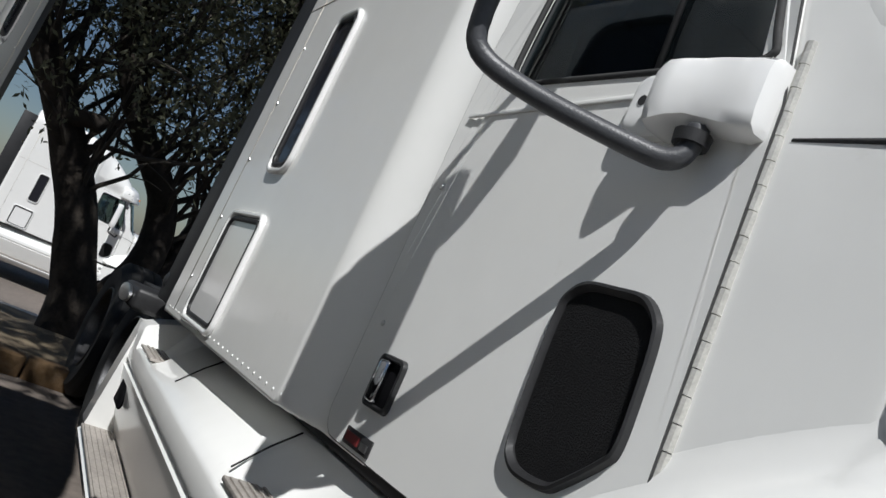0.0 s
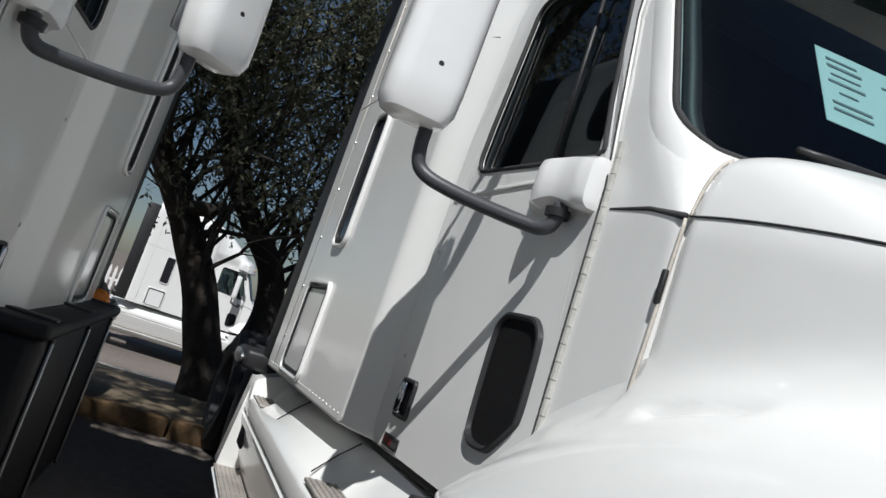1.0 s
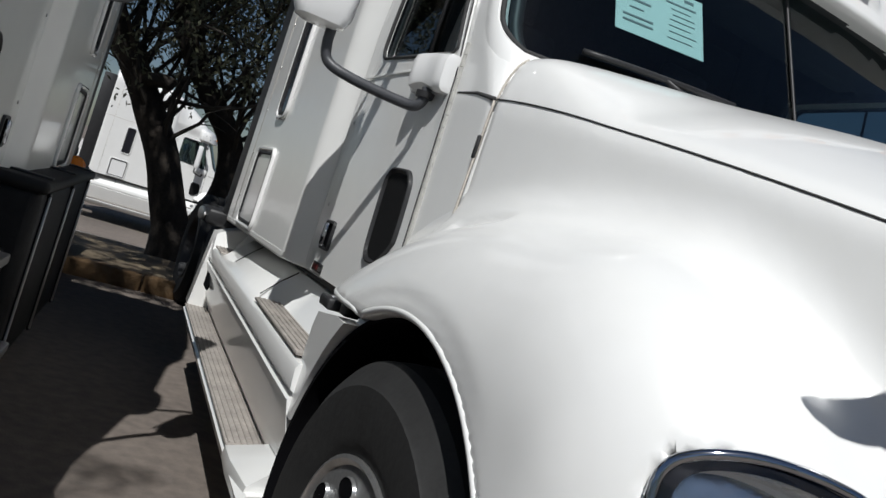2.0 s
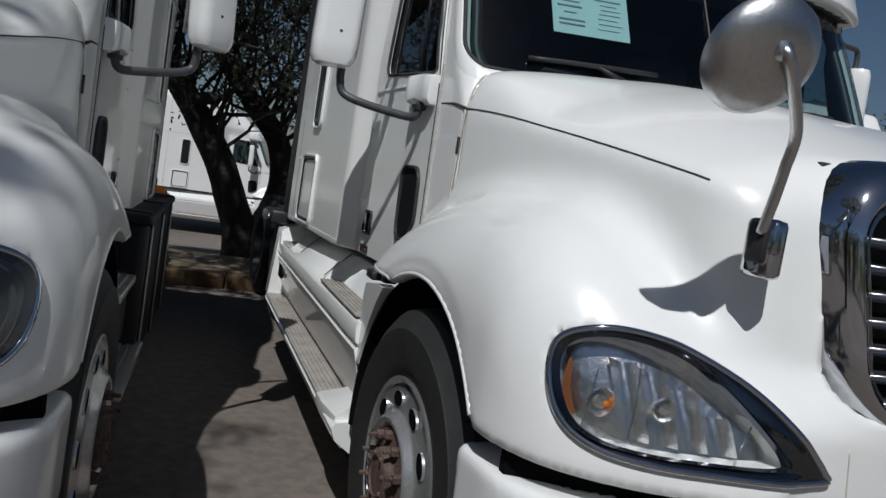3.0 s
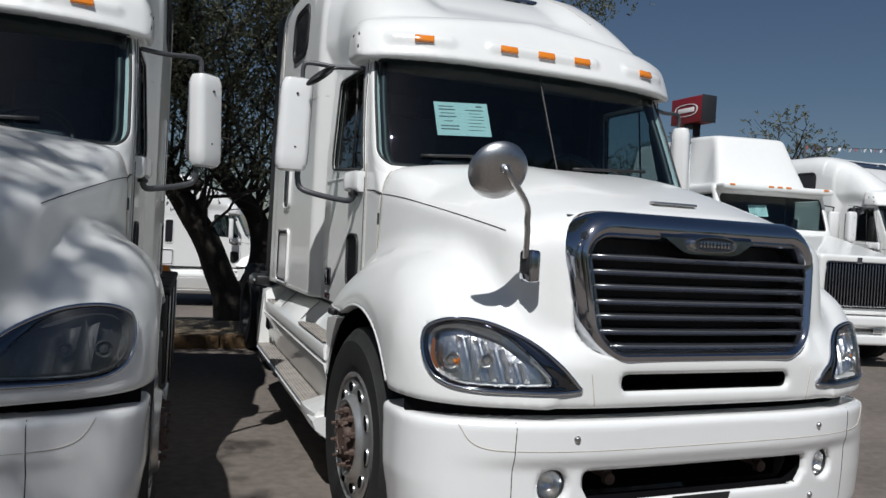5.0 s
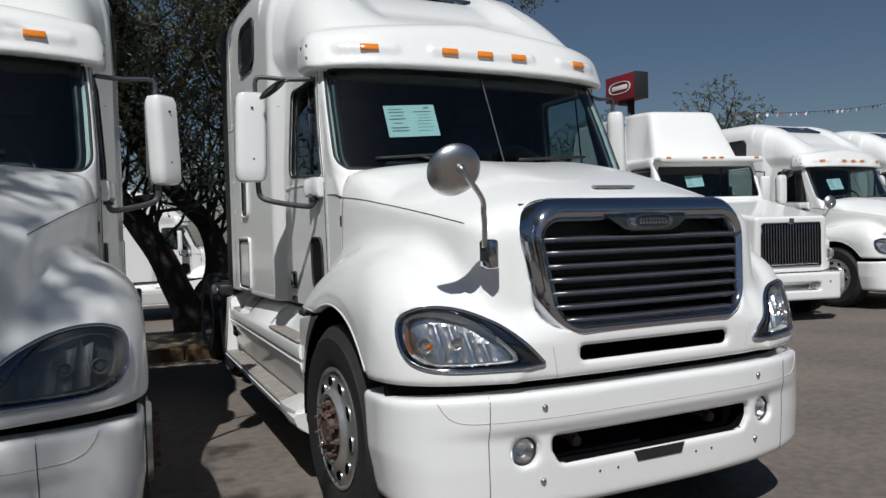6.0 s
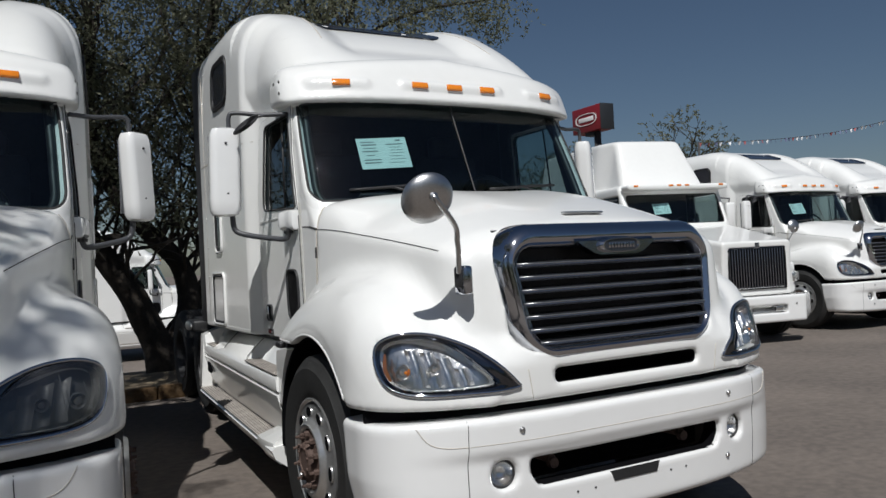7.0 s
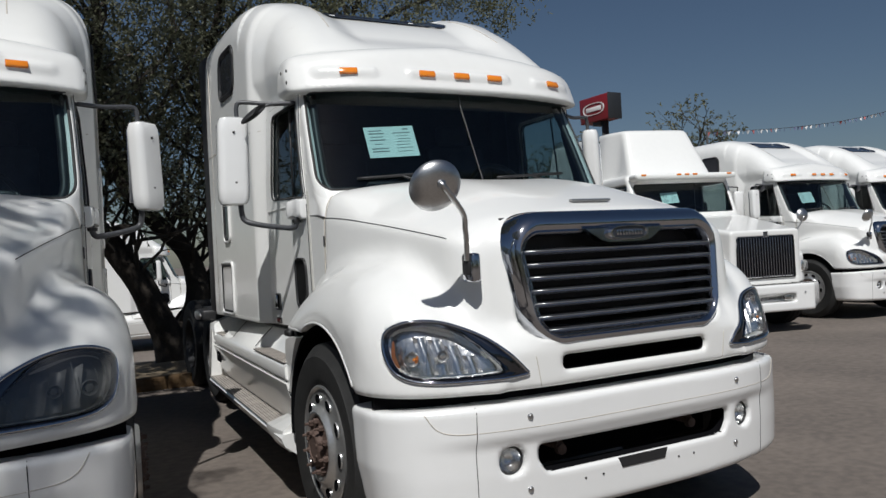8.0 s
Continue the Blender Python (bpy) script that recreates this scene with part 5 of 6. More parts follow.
tagged(part("ground", mesh_of("ground", gv, gf), "ground"), "dusty grey-brown concrete yard", "ground", kind="structure")


def planter():
    k = thing("kerb", "faded yellow concrete kerb round the tree bed", "kerb", kind="structure")
    for i in range(9):
        x = -5.6 + 1.0 * i
        part("kerb_stone", box(x, 7.35, 0.075, 0.985, 0.16, 0.17, 0.02, pose(0, 0, 0, 0, 0, 0.4 * ((i * 7) % 5 - 2))), "kerb", k)
    v = [(x, y, 0.05 - 0.62 * float(step(y, 8.6, 14.5)) * 0.8 + 0.05 * noise.noise((x * 1.3, y * 1.3, 3)) + 0.06) for y in np.linspace(7.43, 10.8, 28) for x in np.linspace(-6.1, 3.0, 60)]
    f = [(j * 60 + i, j * 60 + i + 1, (j + 1) * 60 + i + 1, (j + 1) * 60 + i) for j in range(27) for i in range(59)]
    tagged(part("soil_bed", mesh_of("soil", v, f), "soil"), "bare soil bed littered with dry leaves", "soil", kind="structure")
    strip = box(-1, 12.2, -0.36, 16, 1.3, 0.14, 0.02)
    tagged(part("pavement", strip, "concrete"), "pale concrete pavement strip", "pavement", kind="structure")


planter()


# ---- trees ----
def limb(points, r0, r1, n=7, sides=10):
    p = spline(points, n)
    return tube([q + Vector((noise.noise(q * 2.1), noise.noise(q * 2.3 + Vector((5, 0, 0))), 0)) * 0.03 for q in p], lambda t: r0 + (r1 - r0) * t ** 0.8, sides)


def leaf_cloud(centres, per, spread, size, droop, rng, name="crown"):
    """Slender leaves in hanging sprays round the centres, one joined mesh."""
    v, f = [], []
    for c in centres:
        for _ in range(per):
            o = Vector(c) + Vector((rng.gauss(0, spread), rng.gauss(0, spread), rng.gauss(0, spread * 0.8)))
            d = Vector((rng.gauss(0, 0.6), rng.gauss(0, 0.6), -droop + rng.gauss(0, 0.5))).normalized()
            for k in range(5):
                q = o + d * (0.045 * k)
                a = Vector((rng.gauss(0, 1), rng.gauss(0, 1), rng.gauss(0, 1) - 0.5)).normalized()
                b = a.cross(Vector((rng.gauss(0, 1), rng.gauss(0, 1), rng.gauss(0, 1)))).normalized()
                L, W = size * rng.uniform(0.7, 1.4), size * 0.22
                n = len(v)
                v += [q, q + a * L * 0.5 + b * W, q + a * L, q + a * L * 0.5 - b * W]
                f.append((n, n + 1, n + 2, n + 3))
    return mesh_of(name, v, f, False)


def main_tree():
    rng = random.Random(4)
    t = thing("tree", "old leaning tree with dark forked trunks and drooping fine leaves", "tree")
    base = Vector((-0.72, 9.2, -0.1))
    limbs = [
        ([base, (-0.78, 9.2, 0.35), (-1.0, 9.2, 0.95), (-1.34, 9.2, 1.62), (-1.75, 9.15, 2.15), (-2.3, 9.0, 2.9), (-3.0, 8.8, 4.1), (-3.3, 8.5, 5.4)], 0.26, 0.09),
        ([base, (-0.55, 9.25, 0.4), (-0.33, 9.3, 1.0), (-0.42, 9.3, 1.6), (-0.85, 9.3, 2.1), (-1.25, 9.2, 2.6), (-1.6, 9.1, 3.6), (-1.5, 8.9, 5.0)], 0.22, 0.08),
        ([base, (-0.45, 9.3, 0.3), (-0.15, 9.35, 0.9), (0.05, 9.4, 1.7), (0.12, 9.4, 2.8), (-0.1, 9.3, 4.0), (0.2, 9.1, 5.4)], 0.19, 0.05),
        ([(-0.2, 9.35, 0.8), (0.35, 9.5, 1.6), (0.8, 9.6, 2.9), (1.6, 9.5, 4.2), (2.3, 9.2, 5.2)], 0.11, 0.04),
    ]
    trunk = part("trunk", joined(*[limb(p, a, b) for p, a, b in limbs]), "bark", t, "dark forked trunk")
    stump = part("branch_stub", limb([(-1.55, 9.1, 1.95), (-1.35, 8.95, 2.0), (-1.25, 8.9, 1.98)], 0.09, 0.07), "bark", trunk, "sawn branch stub")
    tips, twigs = [], []
    for pts, _, _ in limbs:
        sp = spline(pts, 6)
        for i in range(len(sp) // 3, len(sp)):
            for _ in range(2):
                a, p = rng.uniform(0, 6.28), sp[i].copy()
                d = Vector((math.cos(a) * 0.5, math.sin(a) * 0.5, rng.uniform(0.4, 1.0))).normalized()
                line = [p]
                for k in range(rng.randint(4, 8)):
                    d = (d + Vector((rng.gauss(0, 0.22), rng.gauss(0, 0.22), rng.gauss(0.08, 0.2)))).normalized()
                    p = p + d * rng.uniform(0.25, 0.45)
                    line.append(p)
                    if k > 2:
                        tips.append(p)
                    if k > 0 and rng.random() < 0.7:
                        e = (d + Vector((rng.gauss(0, 0.7), rng.gauss(0, 0.7), rng.gauss(0, 0.4)))).normalized()
                        twigs.append(tube([p, p + e * 0.3, p + e * 0.55 + Vector((0, 0, -0.05))], lambda q: 0.009 - 0.006 * q, 4))
                        tips.append(p + e * 0.5)
                twigs.append(tube(line, lambda q: 0.03 - 0.023 * q, 5))
    tagged(part("branch", joined(*twigs), "twig", t, "tangle of thin grey branches"), kind="stuff")
    for _ in range(300):
        a, r = rng.uniform(0, 6.28), rng.uniform(0, 1) ** 0.6
        tips.append(Vector((-0.6 + 5.2 * r * math.cos(a), 8.8 + 3.0 * r * math.sin(a), 4.7 + 1.7 * (1 - r * r) * rng.uniform(-0.3, 1) - 0.5 * r)))
    for _ in range(190):
        tips.append(Vector((rng.uniform(-5.2, 2.6), rng.uniform(9.3, 11.2), rng.uniform(2.3, 6.0))))
    tips = [p for p in tips if p.z > 3.4 or (p.z > 2.1 and rng.random() < 0.6)]
    part("crown", leaf_cloud(tips, 10, 0.24, 0.07, 1.0, rng), "leaf", t, "drooping feathery olive foliage")
    # a high limb leaning over the yard, added to shade the bed
    part("limb", limb([(-2.3, 9.0, 2.9), (-2.9, 8.2, 4.6), (-3.1, 7.0, 6.0), (-3.0, 4.6, 6.9)], 0.10, 0.04), "bark", t, "leaning upper limb, added to carry the shading crown")
    part("limb", limb([(1.6, 9.5, 4.2), (2.6, 9.2, 5.2), (3.6, 9.0, 5.7), (4.9, 8.9, 6.0)], 0.05, 0.02), "bark", t, "slender outer limb")
    fine = [Vector((2.6 + 2.6 * rng.random(), 8.9 + rng.gauss(0, 0.4), 5.75 + rng.gauss(0.1, 0.22))) for _ in range(75)]
    part("outer_crown", leaf_cloud(fine, 12, 0.2, 0.07, 1.0, rng), "leaf", t, "feathery outer foliage")
    # unseen crown overhead, placed so that its shade covers trunk and kerb
    high = []
    for _ in range(230):
        a, r = rng.uniform(0, 6.28), rng.uniform(0, 1) ** 0.5
        high.append(Vector((-3.2 + 2.7 * r * math.cos(a), 4.2 + 2.5 * r * math.sin(a), 7.2 + rng.uniform(-0.7, 0.8))))
    part("upper_crown", leaf_cloud(high, 14, 0.20, 0.13, 0.8, rng), "leaf", t, "dense unseen foliage, added overhead to shade the bed")


def shade_tree():
    """The tree whose dappled shade lies on the neighbouring truck."""
    rng = random.Random(11)
    t = thing("tree", "leafy tree beside the parked trucks, casting dappled shade", "tree")
    base = Vector((-8.2, -4.2, -0.05))
    limbs = [([base, (-8.1, -4.1, 2.0), (-7.7, -4.0, 4.2), (-7.0, -3.9, 6.6), (-6.3, -3.6, 8.6)], 0.30, 0.08),
             ([(-7.8, -4.0, 4.0), (-7.3, -2.8, 6.0), (-6.6, -1.6, 8.2)], 0.16, 0.05), ([(-7.8, -4.0, 3.8), (-7.2, -5.0, 6.2), (-6.2, -5.6, 8.3)], 0.16, 0.05)]
    part("trunk", joined(*[limb(p, a, b) for p, a, b in limbs]), "bark", t, "dark trunk with spreading limbs")
    tips = []
    for _ in range(330):
        a, r = rng.uniform(0, 6.28), rng.uniform(0, 1) ** 0.55
        tips.append(Vector((-7.35 + 2.3 * r * math.cos(a), -3.7 + 3.6 * r * math.sin(a), 8.9 + 1.0 * rng.uniform(-0.6, 1) * (1.2 - r))))
    part("crown", leaf_cloud(tips, 8, 0.16, 0.13, 0.6, rng), "leaf", t, "dense olive foliage")


def tree_belt():
    """An unseen dark line of trees behind the camera, added for the trucks to reflect."""
    rng = random.Random(21)
    b = thing("tree_belt", "dark line of trees out of view, added for reflections", "trees", kind="stuff")
    tips, rods = [], []
    row = [(-34 + 3.0 * k, -19) for k in range(26)] + [(-17, -16 + 3.0 * k) for k in range(9)]
    for x, y in row:
        x, y, h = x + rng.uniform(-0.8, 0.8), y + rng.uniform(-1.5, 1.5), rng.uniform(4.5, 7.5)
        rods.append(tube([(x, y, -0.2), (x + 0.2, y, h * 0.4), (x, y, h * 0.7)], lambda q: 0.2 - 0.12 * q, 6))
        for _ in range(40):
            tips.append(Vector((x + rng.gauss(0, 1.1), y + rng.gauss(0, 0.9), h * rng.uniform(0.12, 1.0))))
    part("trunk", joined(*rods), "bark", b)
    part("crown", leaf_cloud(tips, 9, 0.35, 0.30, 0.4, rng), "leaf", b, "dense dark foliage")


def bare_tree(x, y, z, h, seed):
    rng = random.Random(seed)
    t = thing("tree", "distant half-bare tree with thin grey branches", "tree", "distant trees")
    rods, tips = [], []
    def grow(p, d, length, r, depth):
        q = [p]
        for _ in range(4):
            d = (d + Vector((rng.gauss(0, 0.18), rng.gauss(0, 0.18), rng.gauss(0.03, 0.1)))).normalized()
            p = p + d * length / 4
            q.append(p)
        rods.append(tube(q, lambda u: r * (1 - 0.5 * u), 5))
        if depth == 0:
            tips.append(p)
            return
        for _ in range(rng.randint(3, 4)):
            e = (d + Vector((rng.gauss(0, 0.55), rng.gauss(0, 0.55), rng.gauss(0.05, 0.3)))).normalized()
            grow(q[rng.randint(2, 4)], e, length * rng.uniform(0.55, 0.8), r * 0.5, depth - 1)
    for _ in range(3):
        grow(Vector((x, y, z)), Vector((rng.gauss(0, 0.45), rng.gauss(0, 0.45), 1)).normalized(), h * 0.42, h * 0.022, 4)
    part("trunk", joined(*rods), "twig", t, "bare grey branches")
    part("crown", leaf_cloud([p for p in tips if rng.random() < 0.55], 4, h * 0.03, h * 0.02, 0.4, rng), "leaf2", t, "sparse dull leaves")


main_tree()
shade_tree()
tree_belt()
bare_tree(40.5, 43, -0.5, 13.0, 3)
bare_tree(44.4, 44, -0.5, 11.0, 5)
bare_tree(33.5, 44, -0.5, 10.4, 8)
bare_tree(36.5, 46, -0.5, 11.0, 14)
bare_tree(41.5, 47, -0.5, 11.4, 17)


# ---- the square-nosed truck ----
def square_truck():
    t = thing("tractor_truck", "white square-nosed tractor truck with a tall black barred grille", "truck", "parked tractor trucks")
    def body(x, y, z):
        a = np.abs(x)
        half = 0.60 + 0.38 * np.clip(y / 1.95, 0, 1)
        hood = smax(smax(a - half, z - 1.56 - 0.17 * y, 0.07), 0.05 - 0.05 * (z - 1.0) - y, 0.03)
        wing = smax(smax(a - 1.12, z - 1.14 - 0.10 * np.sin(np.clip(y / 1.9, 0, 1) * 3.14), 0.16), 0.10 + 0.5 * (a / 1.1) ** 4 - y, 0.08)
        d = smin(hood, wing, 0.06)
        d = smax(smax(d, y - 1.95, 0.02), 0.74 - z, 0.02)
        arch = 0.60 - np.sqrt((y - 1.1) ** 2 + (z - 0.52) ** 2)
        d = smax(d, np.minimum(arch, a - 0.6), 0.02)
        return smax(d, -rbox(x, y, z, (0, 0, 1.155), (0.50, 0.09, 0.31), 0.02), 0.01)
    hood = part("hood", solid(body, (-1.16, 0.0, 0.70), (1.16, 2.0, 2.0), 0.03), "paint", t, "white square hood")
    def cabin(x, y, z):
        a = np.abs(x)
        front = 1.93 + 0.42 * (z - 1.9) + 0.08 * a ** 3
        d = smax(smax(a - 1.02 - 0.03 * step(y, 3.1, 3.3), z - 2.66, 0.10), (np.maximum(front, 1.93) - y) * 0.9, 0.06)
        d = smax(smax(d, y - 6.0, 0.05), 1.0 - z, 0.02)
        roof = smax(smax(a - 0.84 + 0.20 * np.maximum(z - 2.66, 0) - 0.12 * step(y, 2.9, 3.5), (z - 2.68 - 1.75 * (y - 2.42) + 0.25 * a ** 3) * 0.52, 0.10), z - 3.56 - 0.03 * (y - 3.0), 0.08)
        roof = smax(smax(roof, y - 6.0, 0.05), 2.55 - z, 0.02)
        d = smin(d, roof, 0.04)
        visor = rbox(a, y, z, (0, 2.13, 2.60), (1.0, 0.14, 0.05), 0.04)
        d = smin(d, visor, 0.03)
        cut = np.maximum(rbox(a, np.zeros_like(y), z, (0, 0, 2.22), (0.92, 1, 0.27), 0.05), y - 2.55)
        side = np.maximum(rbox(np.zeros_like(x), y, z, (0, 2.68, 2.2), (1, 0.36, 0.28), 0.04), 0.8 - a)
        return np.maximum(np.maximum(d, -(d + 0.05)), -np.minimum(cut, side))
    V, F = skin(cabin, (-1.1, 1.85, 0.97), (1.1, 6.08, 3.72), 0.03, 3)
    me = mesh_of("cab", V, F)
    C = V[F].mean(1)
    me.polygons.foreach_set("material_index", ((np.abs(C[:, 0]) < 1.0) & (C[:, 2] < 2.58) & (C[:, 2] > 1.06) & (C[:, 1] > 1.975 + 0.42 * (C[:, 2] - 1.9) + 0.08 * np.abs(C[:, 0]) ** 3) & (C[:, 1] < 5.96)).astype(np.int32))
    cab = part("cab", me, ["paint", "cabin"], t, "white cab with a slanted roof fairing")
    zz, xx = [1.93 + 0.58 * k / 6 for k in range(7)], [-0.96 + 0.16 * k for k in range(13)]
    pane = [Vector((x, 1.95 + 0.42 * (z - 1.9) + 0.08 * abs(x) ** 3 + 0.03, z)) for z in zz for x in xx]
    ws = part("windscreen", mesh_of("pane", pane, [(j * 13 + i, j * 13 + i + 1, (j + 1) * 13 + i + 1, (j + 1) * 13 + i) for j in range(6) for i in range(12)]), "glass", cab, "tinted flat windscreen")
    part("windscreen_seal", tube([(a, 1.955 + 0.42 * (0.32 + b) + 0.08 * abs(a) ** 3 + 0.0, 2.22 + b) for a, b in round_rect(0.92, 0.27, 0.05, 4)], 0.014, 6, True), "black", ws)
    part("dashboard", box(0, 2.2, 1.80, 1.86, 0.3, 0.20, 0.04), "cabin", t, "dark dashboard")
    part("bulkhead", box(0, 3.25, 1.95, 1.9, 0.03, 1.3), "cabin", t, "dark sleeper curtain")
    part("steering_wheel", tube([Vector((0.45 + 0.22 * math.cos(a), 2.5 + 0.1 * math.sin(a), 1.9 + 0.2 * math.sin(a))) for a in (0.2618 * k for k in range(24))], 0.016, 6, True), "black", t, "black steering wheel")
    g = part("grille", loops([[Vector((a * k, y, 1.155 + b * k)) for a, b in round_rect(0.515, 0.325, 0.02, 3)] for k, y in ((1.0, 0.06), (1.0, 0.035), (0.95, 0.03), (0.94, 0.06))]), "dark_chrome", t, "black barred grille in a thin frame")
    part("grille_back", box(0, 0.085, 1.155, 0.98, 0.01, 0.62), "void", g)
    for k in range(21):
        part("grille_bar", box(-0.475 + 0.0475 * k, 0.055, 1.155, 0.014, 0.02, 0.61, 0.003), "slat", g)
    part("emblem", lathe([(0.0, 0.012), (0.05, 0.01), (0.065, 0.0)], pose(0, 0.03, 1.50, 90, 0, 0) @ pose(0, 0, 0, 0, 0, 45), 4), "slat", g, "small dark diamond emblem, plain")
    def bar(x, y, z):
        a = np.abs(x)
        d = smax(smax(-0.10 + 0.9 * np.maximum(a - 0.72, 0) - y, a - 1.12, 0.04), np.abs(z - 0.53) - 0.20 + 0.12 * np.maximum(a - 0.7, 0) * (z < 0.53), 0.03)
        d = smax(d, y - 0.25, 0.02)
        return smax(d, -rbox(a, y, z, (0, -0.1, 0.53), (0.40, 0.12, 0.06), 0.03), 0.01)
    bump = part("bumper", solid(bar, (-1.16, -0.14, 0.28), (1.16, 0.3, 0.78), 0.026), "paint_gloss", t, "white square bumper with a slot")
    part("slot_back", box(0, 0.03, 0.53, 0.8, 0.02, 0.12), "void", bump)
    for s in (-1, 1):
        part("slot_lamp", box(s * 0.30, -0.06, 0.53, 0.14, 0.04, 0.07, 0.012), "lens", bump, "small clear lamp")
        part("slot_reflector", box(s * 0.30, -0.04, 0.53, 0.15, 0.03, 0.08, 0.01), "reflector", bump)
        part("bumper_bolt", lathe([(0.0, 0.01), (0.012, 0.008), (0.014, 0.0)], pose(s * 0.55, -0.105, 0.60, 90), 10), "steel", bump)
        lamp = part("headlamp", box(s * 0.86, 0.295, 0.98, 0.26, 0.06, 0.17, 0.02, pose(0, 0, 0, 0, 0, s * 38)), "reflector", t, "rectangular headlamp")
        part("lens", box(s * 0.87, 0.28, 0.98, 0.24, 0.05, 0.15, 0.012, pose(0, 0, 0, 0, 0, s * 38)), "lens", lamp)
        part("turn_signal", box(s * 0.985, 0.375, 0.98, 0.02, 0.06, 0.12, 0.008, pose(0, 0, 0, 0, 0, s * 40)), "dull_reflector", lamp)
        mir = part("door_mirror", box(s * 1.42, 2.55, 2.08, 0.20, 0.11, 0.50, 0.04), "paint_gloss", t, "white mirror housing")
        part("mirror_arm", tube([(s * 1.0, 2.4, 2.42), (s * 1.40, 2.52, 2.40), (s * 1.40, 2.55, 2.30)], 0.013, 8), "tube", mir)
        part("lower_arm", tube([(s * 1.03, 2.4, 1.72), (s * 1.38, 2.52, 1.74), (s * 1.40, 2.55, 1.86)], 0.013, 8), "tube", mir)
        hm = part("hood_mirror", lathe([(0.0, 0.045), (0.05, 0.04), (0.095, 0.02), (0.108, 0.0), (0.0, -0.01)], pose(s * 1.12, 0.55, 1.78, 84), 28), "steel", t, "round steel hood mirror on a rod")
        part("mirror_rod", tube(spline([(s * 1.12, 0.50, 1.76), (s * 0.98, 0.55, 1.52), (s * 0.80, 0.62, 1.36)], 5), 0.01, 8), "steel", hm)
        part("rod_ball", lathe([(0.0, 0.03), (0.022, 0.02), (0.03, 0.0), (0.022, -0.02), (0.0, -0.03)], pose(s * 0.80, 0.60, 1.37), 12), "steel", hm)
        build_wheel(t, s * 1.02, 1.1, s)
        build_wheel(t, s * 0.95, 6.9, s, False)
        part("side_window", box(s * 1.0, 2.68, 2.2, 0.012, 0.70, 0.54, 0.003), "side_glass", cab, "dark side window")
    for x in (-0.85, -0.16, 0.0, 0.16, 0.85):
        part("marker_lamp", box(x, 1.995 + 0.0, 2.625, 0.09, 0.03, 0.03, 0.008), "amber", cab, "amber roof marker lamp")
    part("chassis", joined(box(-0.43, 4.3, 0.75, 0.09, 7.4, 0.26), box(0.43, 4.3, 0.75, 0.09, 7.4, 0.26), box(0, 1.0, 0.8, 0.9, 1.6, 0.5), box(0, 1.1, 0.52, 1.8, 0.12, 0.12)), "frame", t, "dark steel chassis")
    part("step_tank", lathe([(0.0, -0.7), (0.29, -0.69), (0.31, -0.66), (0.31, 0.66), (0.29, 0.69), (0.0, 0.7)], pose(-0.85, 2.7, 0.72, 90), 28), "alloy", t, "polished fuel tank")
    return t


nosed = square_truck()
nosed.matrix_world = pose(7.28, 5.5, -0.03, 0, 0, -13)
sheet2 = copy_thing(notice, pose(7.62, 5.78, 0.06, 0, 0, -13))


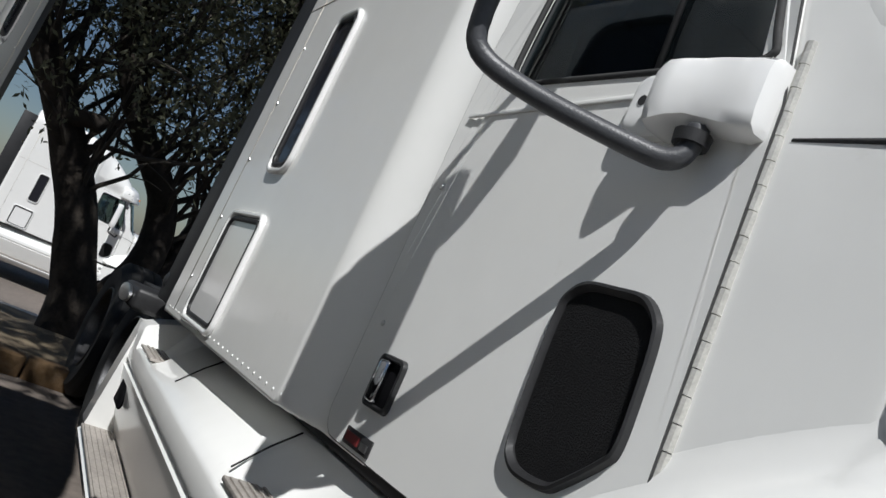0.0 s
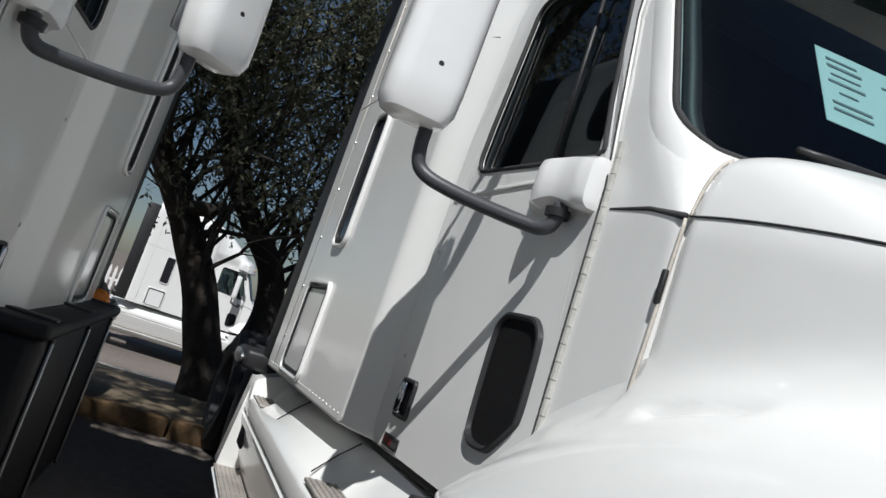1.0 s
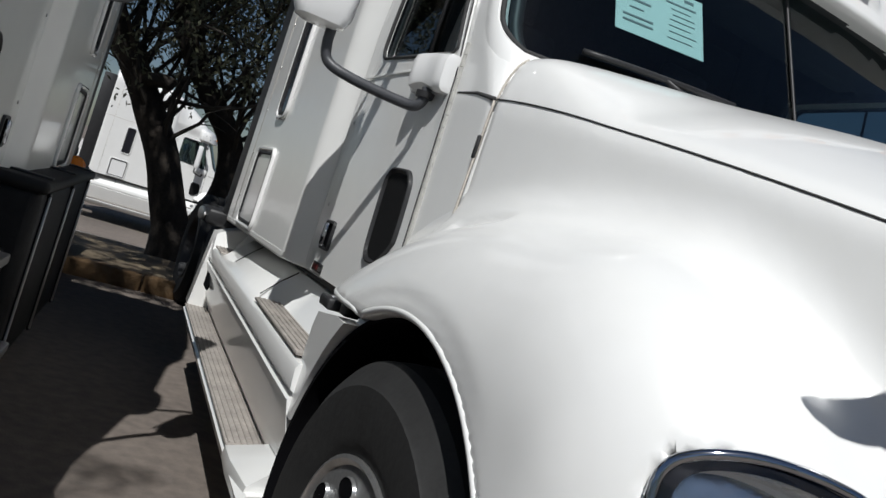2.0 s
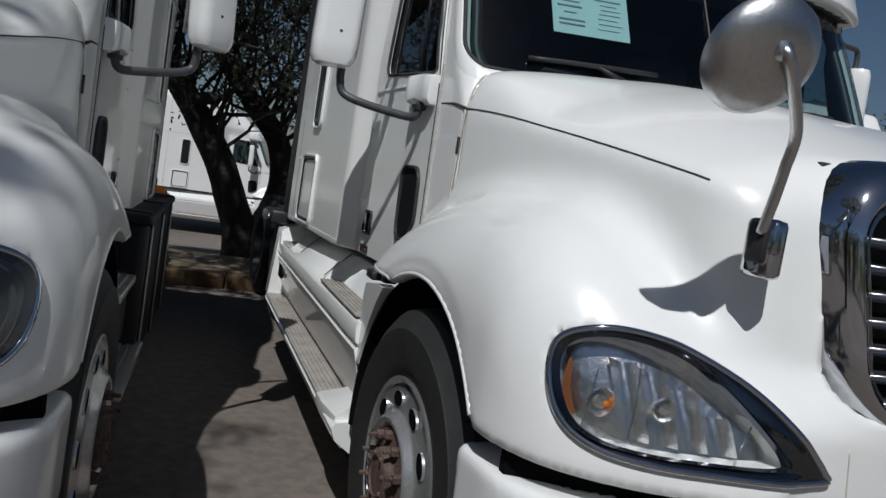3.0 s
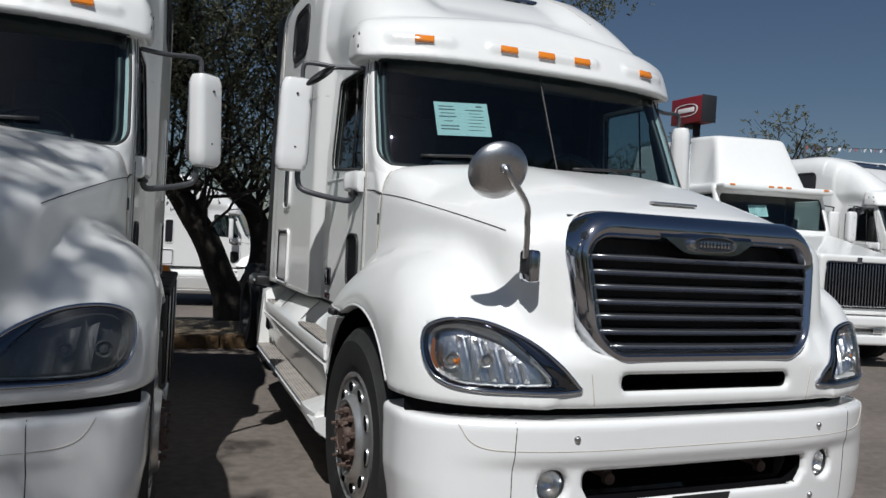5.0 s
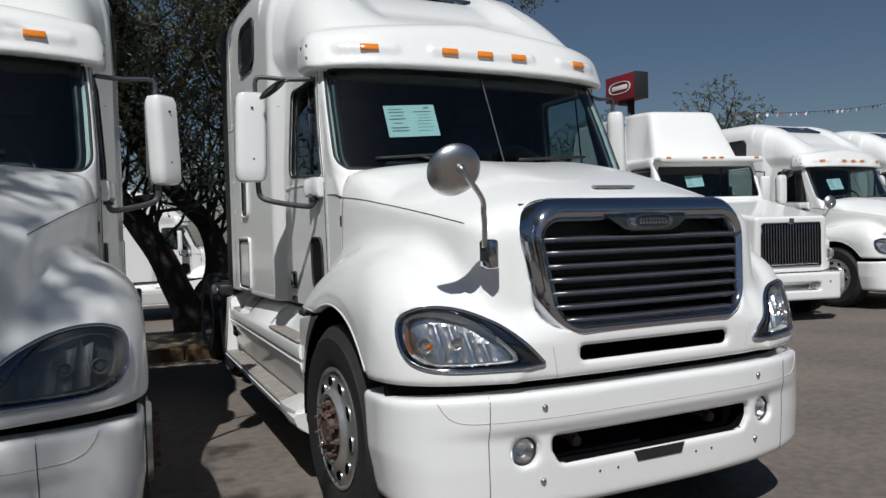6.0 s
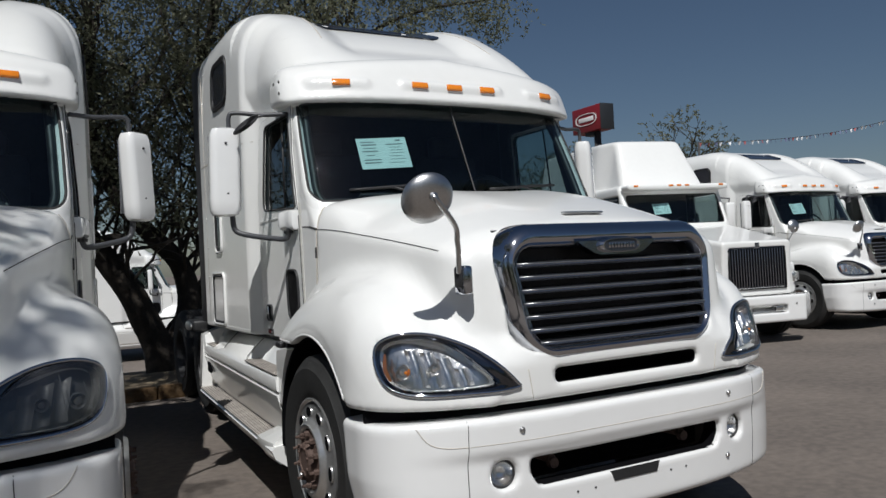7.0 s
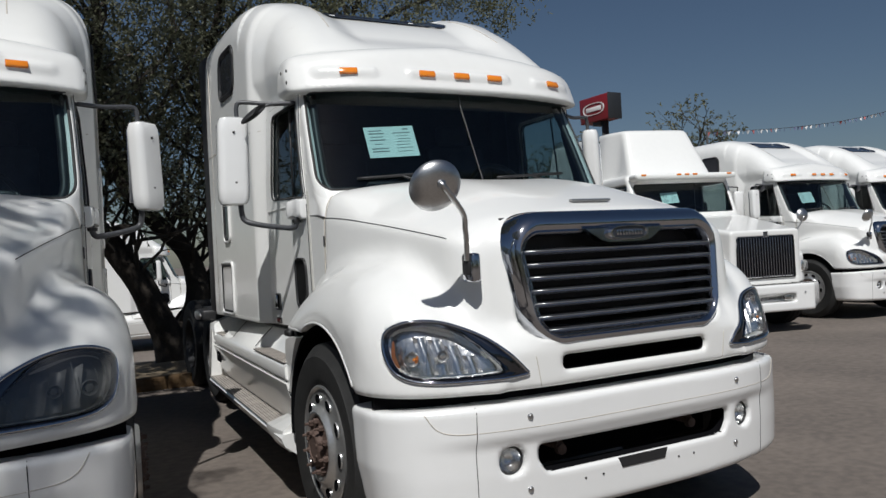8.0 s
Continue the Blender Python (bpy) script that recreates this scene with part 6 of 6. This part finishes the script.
# ---- sign, pennants, far fence ----
def sign_board():
    sg = thing("sign_board", "red dealer sign box with a white oval on a dark post", "sign")
    m = pose(20.9, 25.2, 7.62, 0, 0, -90)
    def at(me):
        me.transform(m)
        return me
    part("face", at(box(0, 0, 0, 2.0, 0.75, 1.15, 0.03)), "sign_red", sg, "red sign face")
    part("side", at(box(1.01, 0, 0, 0.02, 0.78, 1.17, 0.005)), "sign_dark", sg, "dark end of the sign box")
    part("foot_band", at(box(0, 0, -0.66, 0.55, 0.5, 0.18, 0.02)), "sign_dark", sg)
    ov = lambda k, y: [Vector((0.74 * k * math.copysign(abs(math.cos(a)) ** 0.7, math.cos(a)), y, 0.27 * k * math.copysign(abs(math.sin(a)) ** 0.8, math.sin(a)))) for a in (2 * math.pi * q / 40 for q in range(40))]
    part("oval_ring", at(loops([ov(1.0, -0.38), ov(1.0, -0.40), ov(0.9, -0.40), ov(0.9, -0.38)])), "sign_white", sg, "white oval outline")
    part("oval_bar", at(box(0, -0.385, 0, 1.04, 0.02, 0.20, 0.004)), "sign_white", sg, "white bar in place of lettering")
    part("post", at(tube([(0.3, 0, -0.5), (0.3, 0, -8.2)], 0.16, 12)), "wire", sg, "dark steel post")


sign_board()


def pennant_line():
    rng = random.Random(6)
    p = thing("pennant_string", "string of small red, white and blue pennants across the yard", "pennants")
    a, b = Vector((22.0, 20, 5.75)), Vector((40.0, 20, 8.35))
    line = [a.lerp(b, k / 40) + Vector((0, 0, -0.5 * math.sin(math.pi * k / 40))) for k in range(41)]
    part("cord", tube(line, 0.012, 5), "wire", p)
    for q in (a, b):
        part("pole", tube([(q.x, q.y, -0.5), (q.x, q.y, q.z + 0.05)], 0.05, 8), "wire", p, "thin dark pole")
    mesh = {}
    for c in ("flag_red", "flag_white", "flag_blue"):
        mesh[c] = loops([[Vector((-0.07, y, 0)), Vector((0.07, y, 0)), Vector((0.015, y + 0.04, -0.15)), Vector((-0.015, y + 0.04, -0.15))] for y in (0, 0.008)], True)
        mesh[c].materials.append(M[c])
    for k in range(60):
        c = ("flag_red", "flag_white", "flag_white", "flag_blue")[rng.randint(0, 3)]
        f = new("pennant", mesh[c])
        f.parent = p
        u = (k + rng.random() * 0.5) / 61
        q = a.lerp(b, u) + Vector((0, 0, -0.5 * math.sin(math.pi * u)))
        f.matrix_basis = Matrix.Translation(q) @ pose(0, 0, 0, rng.uniform(-40, 10), 0, rng.uniform(-50, 50))


pennant_line()


def picket_fence():
    f = thing("fence", "white picket fence behind the yard", "fence")
    me = loops([[Vector((a, b, z)) for a, b in ((0.045 * k, -0.02), (0.045 * k, 0.02), (-0.045 * k, 0.02), (-0.045 * k, -0.02))] for z, k in ((0, 1), (1.45, 1), (1.6, 0.1))], True)
    me.materials.append(M["sign_white"])
    for k in range(46):
        o = new("picket", me)
        o.parent = f
        o.matrix_basis = pose(-9.0 + 0.17 * k, 26.5, -0.75)
    part("rail", joined(box(-5.1, 26.54, -0.4, 8, 0.04, 0.08), box(-5.1, 26.54, 0.4, 8, 0.04, 0.08)), "sign_white", f)


picket_fence()
